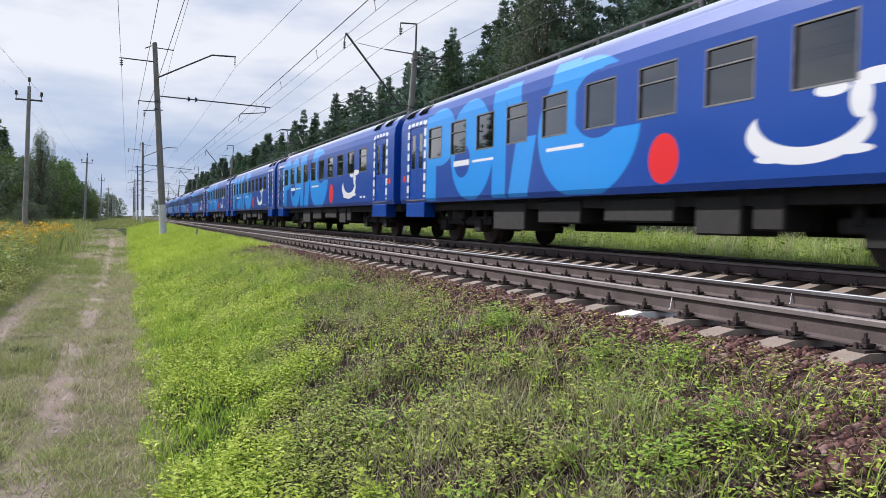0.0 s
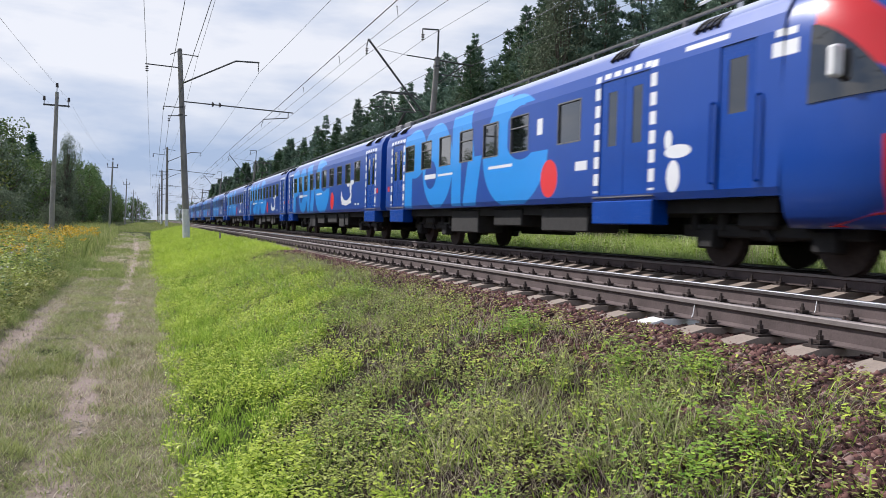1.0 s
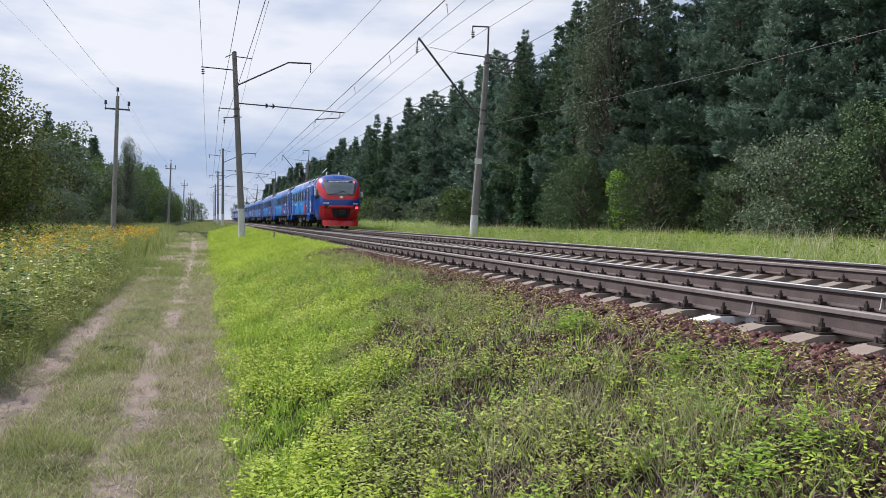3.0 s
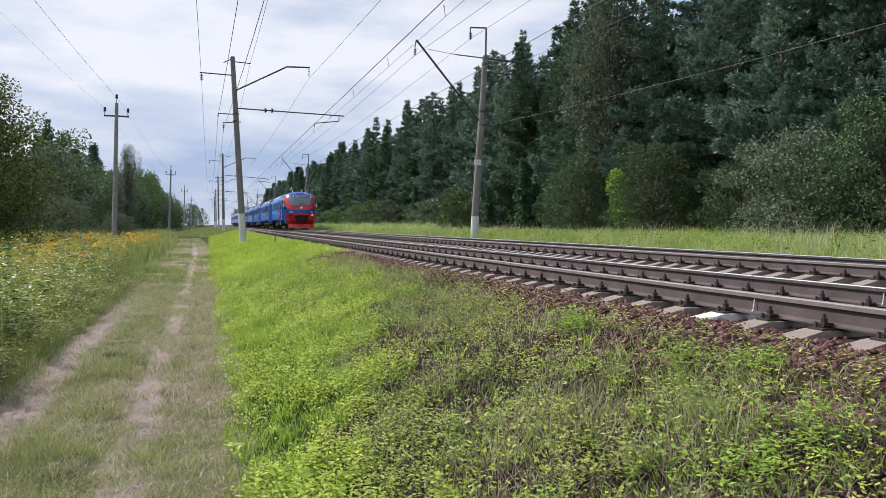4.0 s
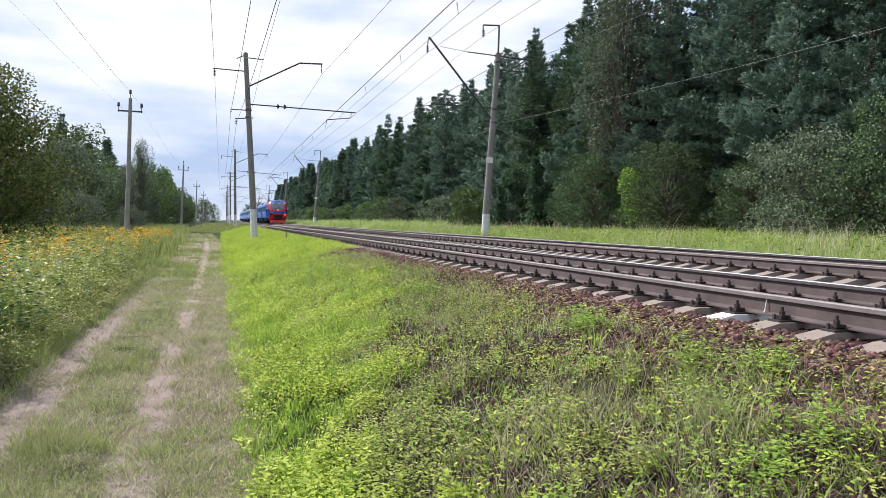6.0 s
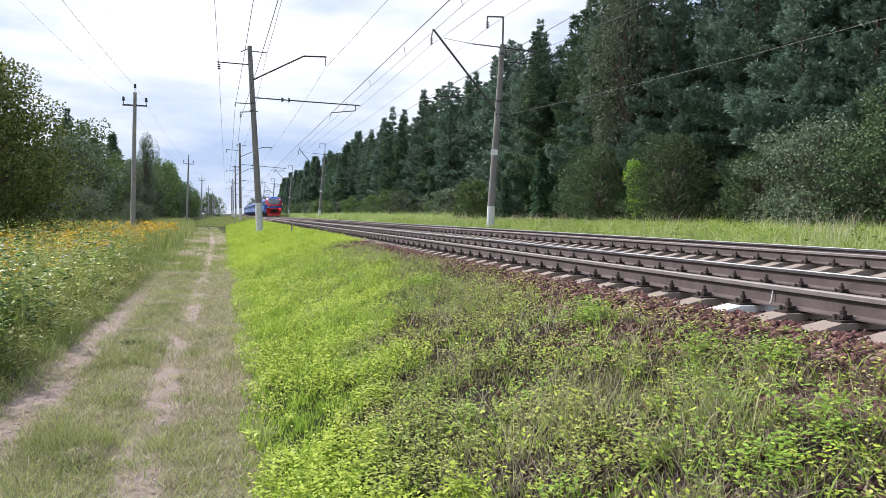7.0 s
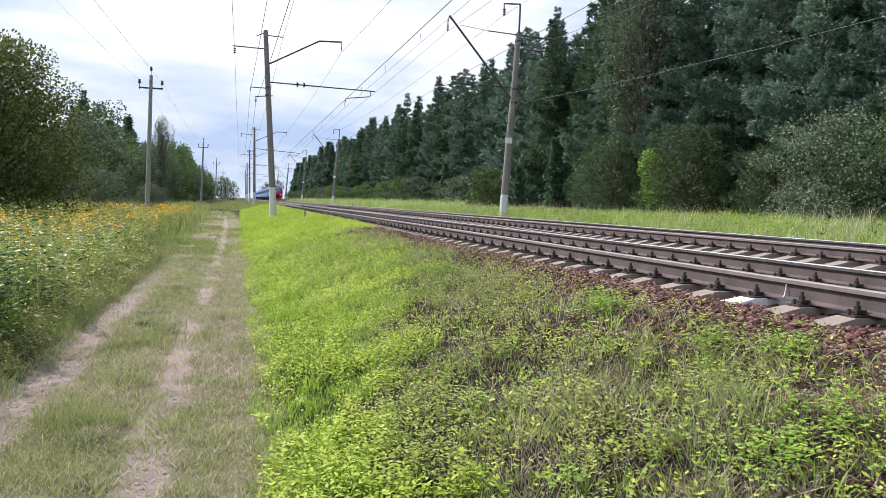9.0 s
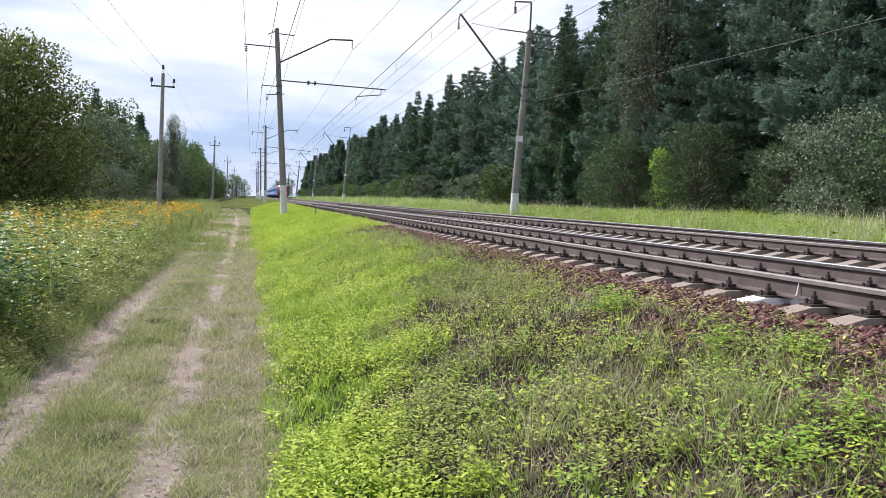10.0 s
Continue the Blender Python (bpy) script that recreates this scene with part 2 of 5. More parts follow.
M_WHITEPAINT = grainy("white_paint", (0.68, 0.68, 0.70), (0.80, 0.80, 0.80), 8, 0.35)
M_REDPAINT = grainy("red_paint", (0.50, 0.008, 0.014), (0.60, 0.014, 0.02), 3, 0.3)
M_BLUEPAINT = grainy("blue_paint", (0.002, 0.046, 0.28), (0.003, 0.058, 0.34), 2, 0.25)


def glass_material():
    n = Nodes("dark_window_glass")
    n.b.inputs["Specular IOR Level"].default_value = 1.0
    n.b.inputs["Coat Weight"].default_value = 1.0
    n.b.inputs["Coat IOR"].default_value = 1.5
    return n.done((0.005, 0.006, 0.007), 0.03, 0.0)


def lamp_material(name, col, power):
    n = Nodes(name)
    n.b.inputs["Emission Color"].default_value = (*col, 1)
    n.b.inputs["Emission Strength"].default_value = power
    return n.done(col, 0.3)


M_GLASS = glass_material()
# windscreen glass; its grey base colour stands in for the reflected bright sky
M_SCREEN = grainy("windscreen_glass", (0.12, 0.14, 0.145), (0.17, 0.19, 0.195), 0.6, 0.14)
M_SCREEN.node_tree.nodes["Principled BSDF"].inputs["Specular IOR Level"].default_value = 1.0
M_TAIL = lamp_material("tail_light", (1.0, 0.03, 0.05), 4.0)
M_LED = lamp_material("destination_leds", (0.7, 0.9, 1.0), 0.35)


# ---- small mesh tools ----
def obj(name, bm, material, parent=None, label="", smooth=False):
    me = bpy.data.meshes.new(name)
    bm.to_mesh(me)
    bm.free()
    for m in material if isinstance(material, (list, tuple)) else [material]:
        me.materials.append(m)
    if smooth:
        me.polygons.foreach_set("use_smooth", [True] * len(me.polygons))
    ob = new(name, me)
    if parent is not None:
        ob.parent = parent
    return tagged(ob, label)


part = obj


def soup(name, verts, faces, material, parent=None, label="", mats=None):
    """One mesh from arrays of points and of triangles or quads."""
    verts, faces = np.asarray(verts, np.float32), np.asarray(faces, np.int32)
    me = bpy.data.meshes.new(name)
    k = faces.shape[1]
    me.vertices.add(len(verts))
    me.vertices.foreach_set("co", verts.ravel())
    me.loops.add(faces.size)
    me.loops.foreach_set("vertex_index", faces.ravel())
    me.polygons.add(len(faces))
    me.polygons.foreach_set("loop_start", np.arange(0, faces.size, k, dtype=np.int32))
    for m in material if isinstance(material, (list, tuple)) else [material]:
        me.materials.append(m)
    if mats is not None:
        me.polygons.foreach_set("material_index", np.asarray(mats, np.int32))
    me.update(calc_edges=True)
    ob = new(name, me)
    if parent is not None:
        ob.parent = parent
    return tagged(ob, label)


def share(name, mesh, parent, m=None):
    ob = new(name, mesh)
    ob.parent = parent
    if m is not None:
        ob.matrix_local = m
    return ob


def empty(name, m=None):
    ob = new(name)
    ob.empty_display_size = 0.2
    if m is not None:
        ob.matrix_world = m
    return ob


def box(bm, x0, x1, y0, y1, z0, z1, bevel=0.0, mi=0):
    vs = [bm.verts.new((x, y, z)) for z in (z0, z1) for y in (y0, y1) for x in (x0, x1)]
    fs = [bm.faces.new([vs[i] for i in q]) for q in ((0, 2, 3, 1), (4, 5, 7, 6), (0, 1, 5, 4), (2, 6, 7, 3), (0, 4, 6, 2), (1, 3, 7, 5))]
    for f_ in fs:
        f_.material_index = mi
    if bevel:
        es = list({e for f_ in fs for e in f_.edges})
        bmesh.ops.bevel(bm, geom=es, offset=bevel, segments=1, affect="EDGES")
    return bm


def rod(bm, a, b, r0, r1=None, n=8, mi=0):
    """A tapered bar from a to b."""
    a, b = Vector(a), Vector(b)
    r1 = r0 if r1 is None else r1
    d = (b - a).normalized()
    u = d.orthogonal().normalized()
    v = d.cross(u)
    rings = []
    for p, r in ((a, r0), (b, r1)):
        rings.append([bm.verts.new(p + (u * math.cos(k * math.tau / n) + v * math.sin(k * math.tau / n)) * r) for k in range(n)])
    for k in range(n):
        bm.faces.new((rings[0][k], rings[0][(k + 1) % n], rings[1][(k + 1) % n], rings[1][k])).material_index = mi
    bm.faces.new(rings[0][::-1]).material_index = mi
    bm.faces.new(rings[1]).material_index = mi
    return bm


def prism(bm, profile, y0, y1, mi=0):
    """A closed outline in x, z pulled along y."""
    r = [[bm.verts.new((x, y, z)) for x, z in profile] for y in (y0, y1)]
    k = len(profile)
    for i in range(k):
        bm.faces.new((r[0][i], r[0][(i + 1) % k], r[1][(i + 1) % k], r[1][i])).material_index = mi
    bm.faces.new(r[0][::-1])
    bm.faces.new(r[1])
    bmesh.ops.recalc_face_normals(bm, faces=bm.faces)
    return bm


# ---- the lie of the land ----
NEAR, FAR = 5.35, 9.65          # middle lines of the two tracks
RAIL_N, RAIL_F = 1.12, 1.17     # heights of their rail tops
GAUGE = 1.595
PROFILE = ((-400, 0.3), (-12, 0.2), (-2.6, 0.12), (-1.9, 0.0), (-0.9, 0.03), (-0.7, -0.02), (0.3, 0.02), (2.0, 0.52), (3.2, 0.79), (3.7, 0.865), (11.2, 0.88), (12.4, 0.82), (14.5, 0.92), (24, 1.0), (400, 1.5))
PX, PZ = np.array([p[0] for p in PROFILE]), np.array([p[1] for p in PROFILE])


def bend(y):
    """Sideways drift of the worn track, which leaves the line farther along."""
    return -0.00025 * np.clip(np.asarray(y, float) - 18, 0, 130) ** 2


def height(x, y):
    x, y = np.asarray(x, float), np.asarray(y, float)
    x = np.where(x < 0.3, np.minimum(x - bend(y), 0.3), x)
    bumps = 0.035 * np.sin(x * 2.1 + y * 0.7) * np.sin(y * 1.3 - x * 0.9) + 0.02 * np.sin(x * 5.3 + 1) * np.sin(y * 4.1)
    calm = np.where((x > 3.2) & (x < 12.2), 0.15, np.where((x > -2) & (x < 0.3), 0.4, 1.0))
    return np.interp(x, PX, PZ) + bumps * calm


def ground_sheet():
    xs = np.unique(np.concatenate([[-900, -400, -200, -100, -60, -40, -28, -20], np.arange(-16, -2.4, 0.8), np.arange(-2.6, 4.2, 0.17), np.arange(4.2, 13, 0.6), np.arange(13, 26, 1.0), [30, 40, 60, 100, 200, 400, 900]]))
    ys = np.unique(np.concatenate([[-200, -60, -25, -10, -4], np.arange(0, 16, 0.17), np.arange(16, 50, 0.7), np.arange(50, 160, 4), [190, 240, 320, 450, 700, 1200, 2500]]))
    gx, gy = np.meshgrid(xs, ys)
    v = np.stack([gx, gy, height(gx, gy)], -1).reshape(-1, 3)
    i = np.arange(len(ys) - 1)[:, None] * len(xs) + np.arange(len(xs) - 1)
    f = np.stack([i, i + 1, i + len(xs) + 1, i + len(xs)], -1).reshape(-1, 4)
    g = soup("ground", v, f, M_GROUND)
    g.data.polygons.foreach_set("use_smooth", [True] * len(f))
    return tagged(g, "grassy railway embankment with a worn dirt track", "ground", kind="structure")


ground_sheet()


# ---- the railway ----
RAIL_PROFILE = ((-0.066, 0), (0.066, 0), (0.066, 0.012), (0.012, 0.03), (0.01, 0.125), (0.034, 0.14), (0.036, 0.172), (0.028, 0.18), (-0.028, 0.18), (-0.036, 0.172), (-0.034, 0.14), (-0.01, 0.125), (-0.012, 0.03), (-0.066, 0.012))


def rail(x, top, shine):
    """A rail with its running surface."""
    bm = bmesh.new()
    prism(bm, [(px, pz) for px, pz in RAIL_PROFILE], -30, 900)
    for f_ in bm.faces:
        if f_.calc_center_median().z > 0.155:
            f_.material_index = 1
    r = obj("rail", bm, [M_RUST, shine])
    r.location = (x, 0, top - 0.18)
    return r


def sleeper_mesh(mat):
    bm = bmesh.new()
    prism(bm, [(-1.36, -0.16), (1.36, -0.16), (1.36, -0.035), (1.32, -0.02), (0.98, 0.05), (0.5, 0.045), (0.35, 0.005), (-0.35, 0.005), (-0.5, 0.045), (-0.98, 0.05), (-1.32, -0.02), (-1.36, -0.035)], -0.125, 0.125)
    for v in bm.verts:
        if v.co.z > 0.0:
            v.co.y *= 0.8
    me = bpy.data.meshes.new("sleeper")
    bm.to_mesh(me)
    bm.free()
    me.materials.append(mat)
    return me


def fastener_mesh():
    """Base plate, two bolts with nuts and two clips, for one rail seat."""
    bm = bmesh.new()
    box(bm, -0.19, 0.19, -0.07, 0.07, 0.0, 0.018)
    for s in (-1, 1):
        rod(bm, (s * 0.105, 0, 0.015), (s * 0.105, 0, 0.12), 0.014, n=6)
        rod(bm, (s * 0.105, 0, 0.055), (s * 0.105, 0, 0.085), 0.027, n=6)
        rod(bm, (s * 0.165, 0.02, 0.015), (s * 0.165, 0.02, 0.06), 0.022, 0.014, n=6)
        box(bm, min(s * 0.05, s * 0.14), max(s * 0.05, s * 0.14), -0.035, 0.035, 0.028, 0.052)
    me = bpy.data.meshes.new("fastener")
    bm.to_mesh(me)
    bm.free()
    me.materials.append(M_IRON)
    return me


SLEEPER, SLEEPER_W, FASTENER = sleeper_mesh(M_CONC), sleeper_mesh(M_WHITE_SL), fastener_mesh()
PITCH = 0.583


def track(axis, top, shines, first, label):
    t = tagged(empty("railway_track"), label, "railway track", "tracks of the double line", kind="structure")
    for s, sh in zip((-1, 1), shines):
        rail(axis + s * GAUGE / 2, top, sh).parent = t
    rnd = random.Random(int(axis * 10))
    for k in range(-34, 262):
        y = first + k * PITCH
        white = abs(y - WHITE_Y) < 0.1 and axis == NEAR
        sl = share("sleeper", SLEEPER_W if white else SLEEPER, t, pose(axis + rnd.uniform(-0.03, 0.03), y, top - 0.18 - 0.068, 0, 0, rnd.uniform(-0.8, 0.8)))
        if white:
            tagged(sl, "white-painted concrete sleeper")
        if -12 < k < 130:
            for s in (-1, 1):
                share("fastener", FASTENER, t, pose(axis + s * GAUGE / 2, y + rnd.uniform(-0.01, 0.01), top - 0.18 - 0.019))
    far = bmesh.new()
    for k in range(262, 800):
        y = first + k * PITCH
        box(far, axis - 1.42, axis + 1.42, y - 0.12, y + 0.12, top - 0.36, top - 0.2)
    tagged(obj("far_sleepers", far, M_CONC, t), kind="stuff")
    return t


WHITE_Y = 6.0


def bond_cable(x, y, top):
    """A pale cable bent down from the rail web to its foot."""
    bm = bmesh.new()
    pts = [(x - 0.022, y, top - 0.05), (x - 0.03, y, top - 0.10), (x - 0.04, y - 0.004, top - 0.14), (x - 0.06, y - 0.012, top - 0.16)]
    for a, b in zip(pts[:-1], pts[1:]):
        rod(bm, a, b, 0.005, n=5)
    return tagged(obj("bond_cable", bm, M_WHITEPAINT), "thin pale bonding cable on the side of a rail", "cable")


bond_cable(NEAR - GAUGE / 2, 5.72, RAIL_N)
bond_cable(NEAR + GAUGE / 2, 5.9, RAIL_N)
track(NEAR, RAIL_N, (M_DULL, M_SHINE), WHITE_Y, "near railway track with rusty rails on concrete sleepers")
track(FAR, RAIL_F, (M_DULL, M_SHINE), 6.2, "second railway track with shiny rail tops on concrete sleepers")


# ---- overhead line masts ----
def insulator(bm, p, n=3, up=False, r=0.09, mi=0):
    p = Vector(p)
    d = 1 if up else -1
    rod(bm, p, p + Vector((0, 0, d * (0.12 * n + 0.1))), 0.018, n=5, mi=mi)
    for k in range(n):
        c = p + Vector((0, 0, d * (0.1 + 0.12 * k)))
        rod(bm, c, c + Vector((0, 0, d * 0.05)), r, r * 0.5, n=8, mi=mi)


def mast(name, lean, tall, paint, label):
    """A leaning concrete post with a whitewashed foot; local z follows the upright."""
    m = tagged(empty(name), label, "railway mast")
    bm = bmesh.new()
    rod(bm, (lean * paint / tall, 0, paint), (lean, 0, tall), 0.205, 0.14, n=16)
    obj("post", bm, M_MASTC, m)
    bm = bmesh.new()
    rod(bm, (0, 0, -0.6), (lean * paint / tall, 0, paint), 0.225, 0.208, n=14)
    obj("painted_foot", bm, M_WHITEWASH, m, "whitewashed foot")
    bm = bmesh.new()
    rod(bm, (lean, 0, tall), (lean, 0, tall + 0.06), 0.15, 0.11, n=12)
    obj("cap", bm, M_STEEL, m)
    return m


def bar_part(name, parent, bars, mat=M_STEEL):
    bm = bmesh.new()
    for a, b, r in bars:
        rod(bm, a, b, r, n=6)
    return obj(name, bm, mat, parent)


def ins_part(parent, p, n=3, r=0.09):
    bm = bmesh.new()
    insulator(bm, p, n, r=r)
    return obj("insulator", bm, M_CERAMIC, parent)


def left_mast():
    m = mast("catenary_mast", -0.6, 11.55, 1.85, "grey concrete catenary mast with steel brackets and whitewashed foot")
    z = -0.55
    bar_part("feeder_arm", m, [((-0.6, 0, 11.0 + z), (-2.56, 0, 11.05 + z), 0.035)])
    ins_part(m, (-2.45, 0, 11.0 + z), 3, 0.11)
    bar_part("upper_arm", m, [((-0.45, 0, 10.05 + z), (2.75, 0, 11.75 + z), 0.05), ((2.75, 0, 11.75 + z), (4.2, 0, 11.8 + z), 0.05)])
    ins_part(m, (4.15, 0, 11.78 + z), 4, 0.05)
    bar_part("cantilever", m, [((-0.4, 0, 8.97 + z), (6.4, 0, 8.8 + z), 0.038)])
    for k in range(2):
        bm = bmesh.new()
        rod(bm, (1.35 + k * 0.42, 0, 8.93 + z), (1.47 + k * 0.42, 0, 8.93 + z), 0.17, 0.10, n=8)
        obj("rod_insulator", bm, M_CERAMIC, m)
    bar_part("registration_arm", m, [((6.1, 0, 8.8 + z), (6.08, 0, 8.45 + z), 0.025), ((6.08, 0, 8.45 + z), (4.5, 0, 8.25 + z), 0.03), ((4.5, 0, 8.25 + z), (4.48, 0, 8.0 + z), 0.025)])
    bar_part("side_arm", m, [((-0.2, 0.16, 8.6 + z), (-1.5, 0.16, 8.62 + z), 0.03)])
    bar_part("side_arm", m, [((-0.1, 0.16, 8.15 + z), (-1.2, 0.16, 8.05 + z), 0.03)])
    ins_part(m, (-1.47, 0.16, 8.6 + z), 1, 0.06)
    ins_part(m, (-1.15, 0.16, 8.0 + z), 2, 0.08)
    bar_part("top_arm", m, [((-0.65, 0, 12.0 + z), (-1.15, 0, 11.75 + z), 0.03)])
    bar_part("top_arm", m, [((-0.55, 0, 11.85 + z), (0.5, 0, 11.8 + z), 0.03)])
    for zb in (8.55, 8.08):
        bar_part("band", m, [((-0.43, 0, zb + z), (-0.43, 0, zb + 0.12 + z), 0.185)])
    return m


def right_mast():
    m = mast("catenary_mast", 0.63, 9.7, 1.2, "pale concrete catenary mast with a slanted steel strut")
    z = -0.98
    bar_part("hook", m, [((0.63, 0, 9.6), (0.66, 0, 11.2), 0.05), ((0.66, 0, 11.2), (-0.24, 0, 11.15), 0.04), ((-0.24, 0, 11.15), (-0.24, 0, 10.9), 0.03)])
    ins_part(m, (-0.22, 0, 10.95), 3, 0.11)
    bar_part("strut", m, [((0.25, 0, 6.3), (-3.2, 0, 10.28), 0.055), ((-3.2, 0, 10.28), (-3.28, 0, 9.9), 0.03)])
    ins_part(m, (-3.27, 0, 9.9), 3, 0.09)
    bar_part("stay", m, [((0.6, 0, 9.6), (-1.1, 0, 9.68), 0.03), ((-1.1, 0, 9.68), (-2.6, 0, 9.85), 0.012)])
    bar_part("cross_arm", m, [((0.5, 0, 9.6), (2.7, 0, 9.5), 0.05), ((0.55, 0, 8.3), (2.15, 0, 9.45), 0.035), ((0.75, 0, 8.85), (2.14, 0, 8.85), 0.035)])
    bar_part("cantilever", m, [((0.3, 0, 6.85), (-2.77, 0, 6.87), 0.03), ((-2.77, 0, 6.87), (-3.5, 0, 6.7), 0.02)])
    for xb, zb in ((0.4, 6.0), (0.45, 6.7), (0.61, 9.2)):
        bar_part("band", m, [((xb, 0, zb), (xb, 0, zb + 0.11), 0.19)])
    bm = bmesh.new()
    box(bm, -0.05, 0.33, -0.215, -0.19, 3.9, 4.2)
    obj("number_plate", bm, M_WHITEPAINT, m)
    return m


LEFT_Y, RIGHT_Y = (50.8, 122.0, 186.0, 255.0, 322.0), (39.5, 119.0, 180.0, 248.0, 315.0)
lm_, rm_ = left_mast(), right_mast()
for k, (yl, yr) in enumerate(zip(LEFT_Y, RIGHT_Y)):
    up_ = 0.0 if k == 0 else 0.15 + 0.35 * (k > 1)
    for first_, xx_, yy_ in ((lm_, 2.04, yl), (rm_, 13.49, yr)):
        p_ = pose(xx_, yy_, (0.55 if xx_ < 5 else 0.98) + up_, 0, (1.2 + 1.4 * (xx_ < 5)) * (k > 0), random.uniform(-3, 3))
        if k == 0:
            first_.matrix_world = p_
        else:
            copy_thing(first_, p_)
for o in scene.objects:
    if o.name.startswith("catenary_mast"):
        tagged(o, group="masts along the line")


def wire(x, z, ys, sag, r=0.010, name="overhead_wire", label="thin dark overhead line wire between the masts", near_x=None):
    """A wire that hangs from support to support."""
    cu = bpy.data.curves.new(name, "CURVE")
    cu.dimensions, cu.bevel_depth, cu.bevel_resolution = "3D", r, 1
    pts = []
    for i, (a, b) in enumerate(zip(ys[:-1], ys[1:])):
        for k in range(8):
            t = k / 8
            side = (near_x - x) * (1 - t) if near_x is not None and i == 0 else 0.0
            pts.append((x + side, a + (b - a) * t, z - sag * 4 * t * (1 - t)))
    pts.append((x, ys[-1], z))
    sp = cu.splines.new("POLY")
    sp.points.add(len(pts) - 1)
    for p, q in zip(sp.points, pts):
        p.co = (*q, 1)
    cu.materials.append(M_WIRE)
    return tagged(new(name, cu), label, "wire", "overhead wires")


LY = (-22.0,) + LEFT_Y + (392.0,)
RY = (-40.0,) + RIGHT_Y + (385.0,)
for x, z, sag, xn in ((-0.4, 10.5, 0.5, -0.45), (0.55, 8.4, 0.6, 1.15), (0.9, 7.75, 0.7, 1.8), (2.5, 11.75, 0.6, 2.3), (6.18, 11.1, 0.35, 8.2)):
    wire(x, z, LY, sag, near_x=xn)
carrier_ = wire(6.55, 8.22, LY, 0.0, 0.016)
wire(6.6, 7.75, LY, 0.0, 0.007)
for x, z, sag in ((13.27, 11.55, 0.5), (16.1, 10.5, 0.9), (14.2, 7.0, 1.0)):
    wire(x, z, RY, sag)
wire(10.2, 10.45, RY, 0.3, 0.010, near_x=11.6)
wire(9.95, 7.7, RY, 0.1, 0.010)


def droppers(x, z0, z1, ys):
    """Short hangers between carrying wire and contact wire."""
    for y in ys:
        bm = bmesh.new()
        rod(bm, (x, y, z0), (x + 0.05, y, z1), 0.01, n=4)
        rod(bm, (x, y - 0.05, z0 - 0.02), (x, y + 0.05, z0 + 0.02), 0.022, n=5)
        obj("dropper", bm, M_WIRE, carrier_)


droppers(6.57, 8.06, 7.75, [22 + 7.5 * k for k in range(16)])


# ---- telegraph poles ----
def telegraph_pole():
    m = tagged(empty("utility_pole"), "grey utility pole with a short crossarm and three insulators", "utility pole", "poles beside the track")
    bm = bmesh.new()
    rod(bm, (0, 0, -0.5), (0.12, 0, 8.1), 0.15, 0.09, n=10)
    obj("post", bm, M_WOOD, m)
    bm = bmesh.new()
    box(bm, -0.52, 0.75, -0.05, 0.05, 7.35, 7.43)
    obj("crossarm", bm, M_STEEL, m)
    for px, pz in ((-0.48, 7.42), (0.7, 7.42), (0.12, 8.15)):
        bm = bmesh.new()
        rod(bm, (px, 0, pz - 0.1), (px, 0, pz + 0.22), 0.02, n=5)
        rod(bm, (px, 0, pz + 0.2), (px, 0, pz + 0.42), 0.075, 0.06, n=8)
        obj("insulator", bm, M_CERAMIC, m)
    return m


pole_ = telegraph_pole()
pole_.matrix_world = pose(-5.05, 46.5, 0.25, 0, 0.7, 0)
for k in range(1, 6):
    copy_thing(pole_, pose(-5.0, 46.5 + 61 * k, 0.4 + 0.35 * min(k, 2), 0, random.uniform(0.2, 1.2), random.uniform(-6, 6)))
PY = (-15.0,) + tuple(46.5 + 61 * k for k in range(6))
for x, z in ((-5.4, 8.0), (-4.25, 8.0), (-4.85, 8.75)):
    wire(x, z, PY, 0.6, 0.003, "utility_wire", "very thin wire between the utility poles")

# short marker stake in the grass
bm_ = bmesh.new()
rod(bm_, (0, 0, -0.1), (0, 0, 0.42), 0.045, 0.04, n=8)
stake_ = tagged(obj("marker_stake", bm_, M_MASTC), "small grey concrete marker stake in the grass", "stake")
stake_.location = (3.0, 38.0, 0.75)


# ---- the train ----
CAR = 21.97
SIDE = 1.74
WALL = ((1.69, 1.08), (1.74, 1.2), (1.74, 3.32), (1.70, 3.55), (1.58, 3.78), (1.36, 3.97), (1.02, 4.11), (0.58, 4.19), (0.0, 4.22))
WIN_LO, WIN_HI = 2.30, 3.16


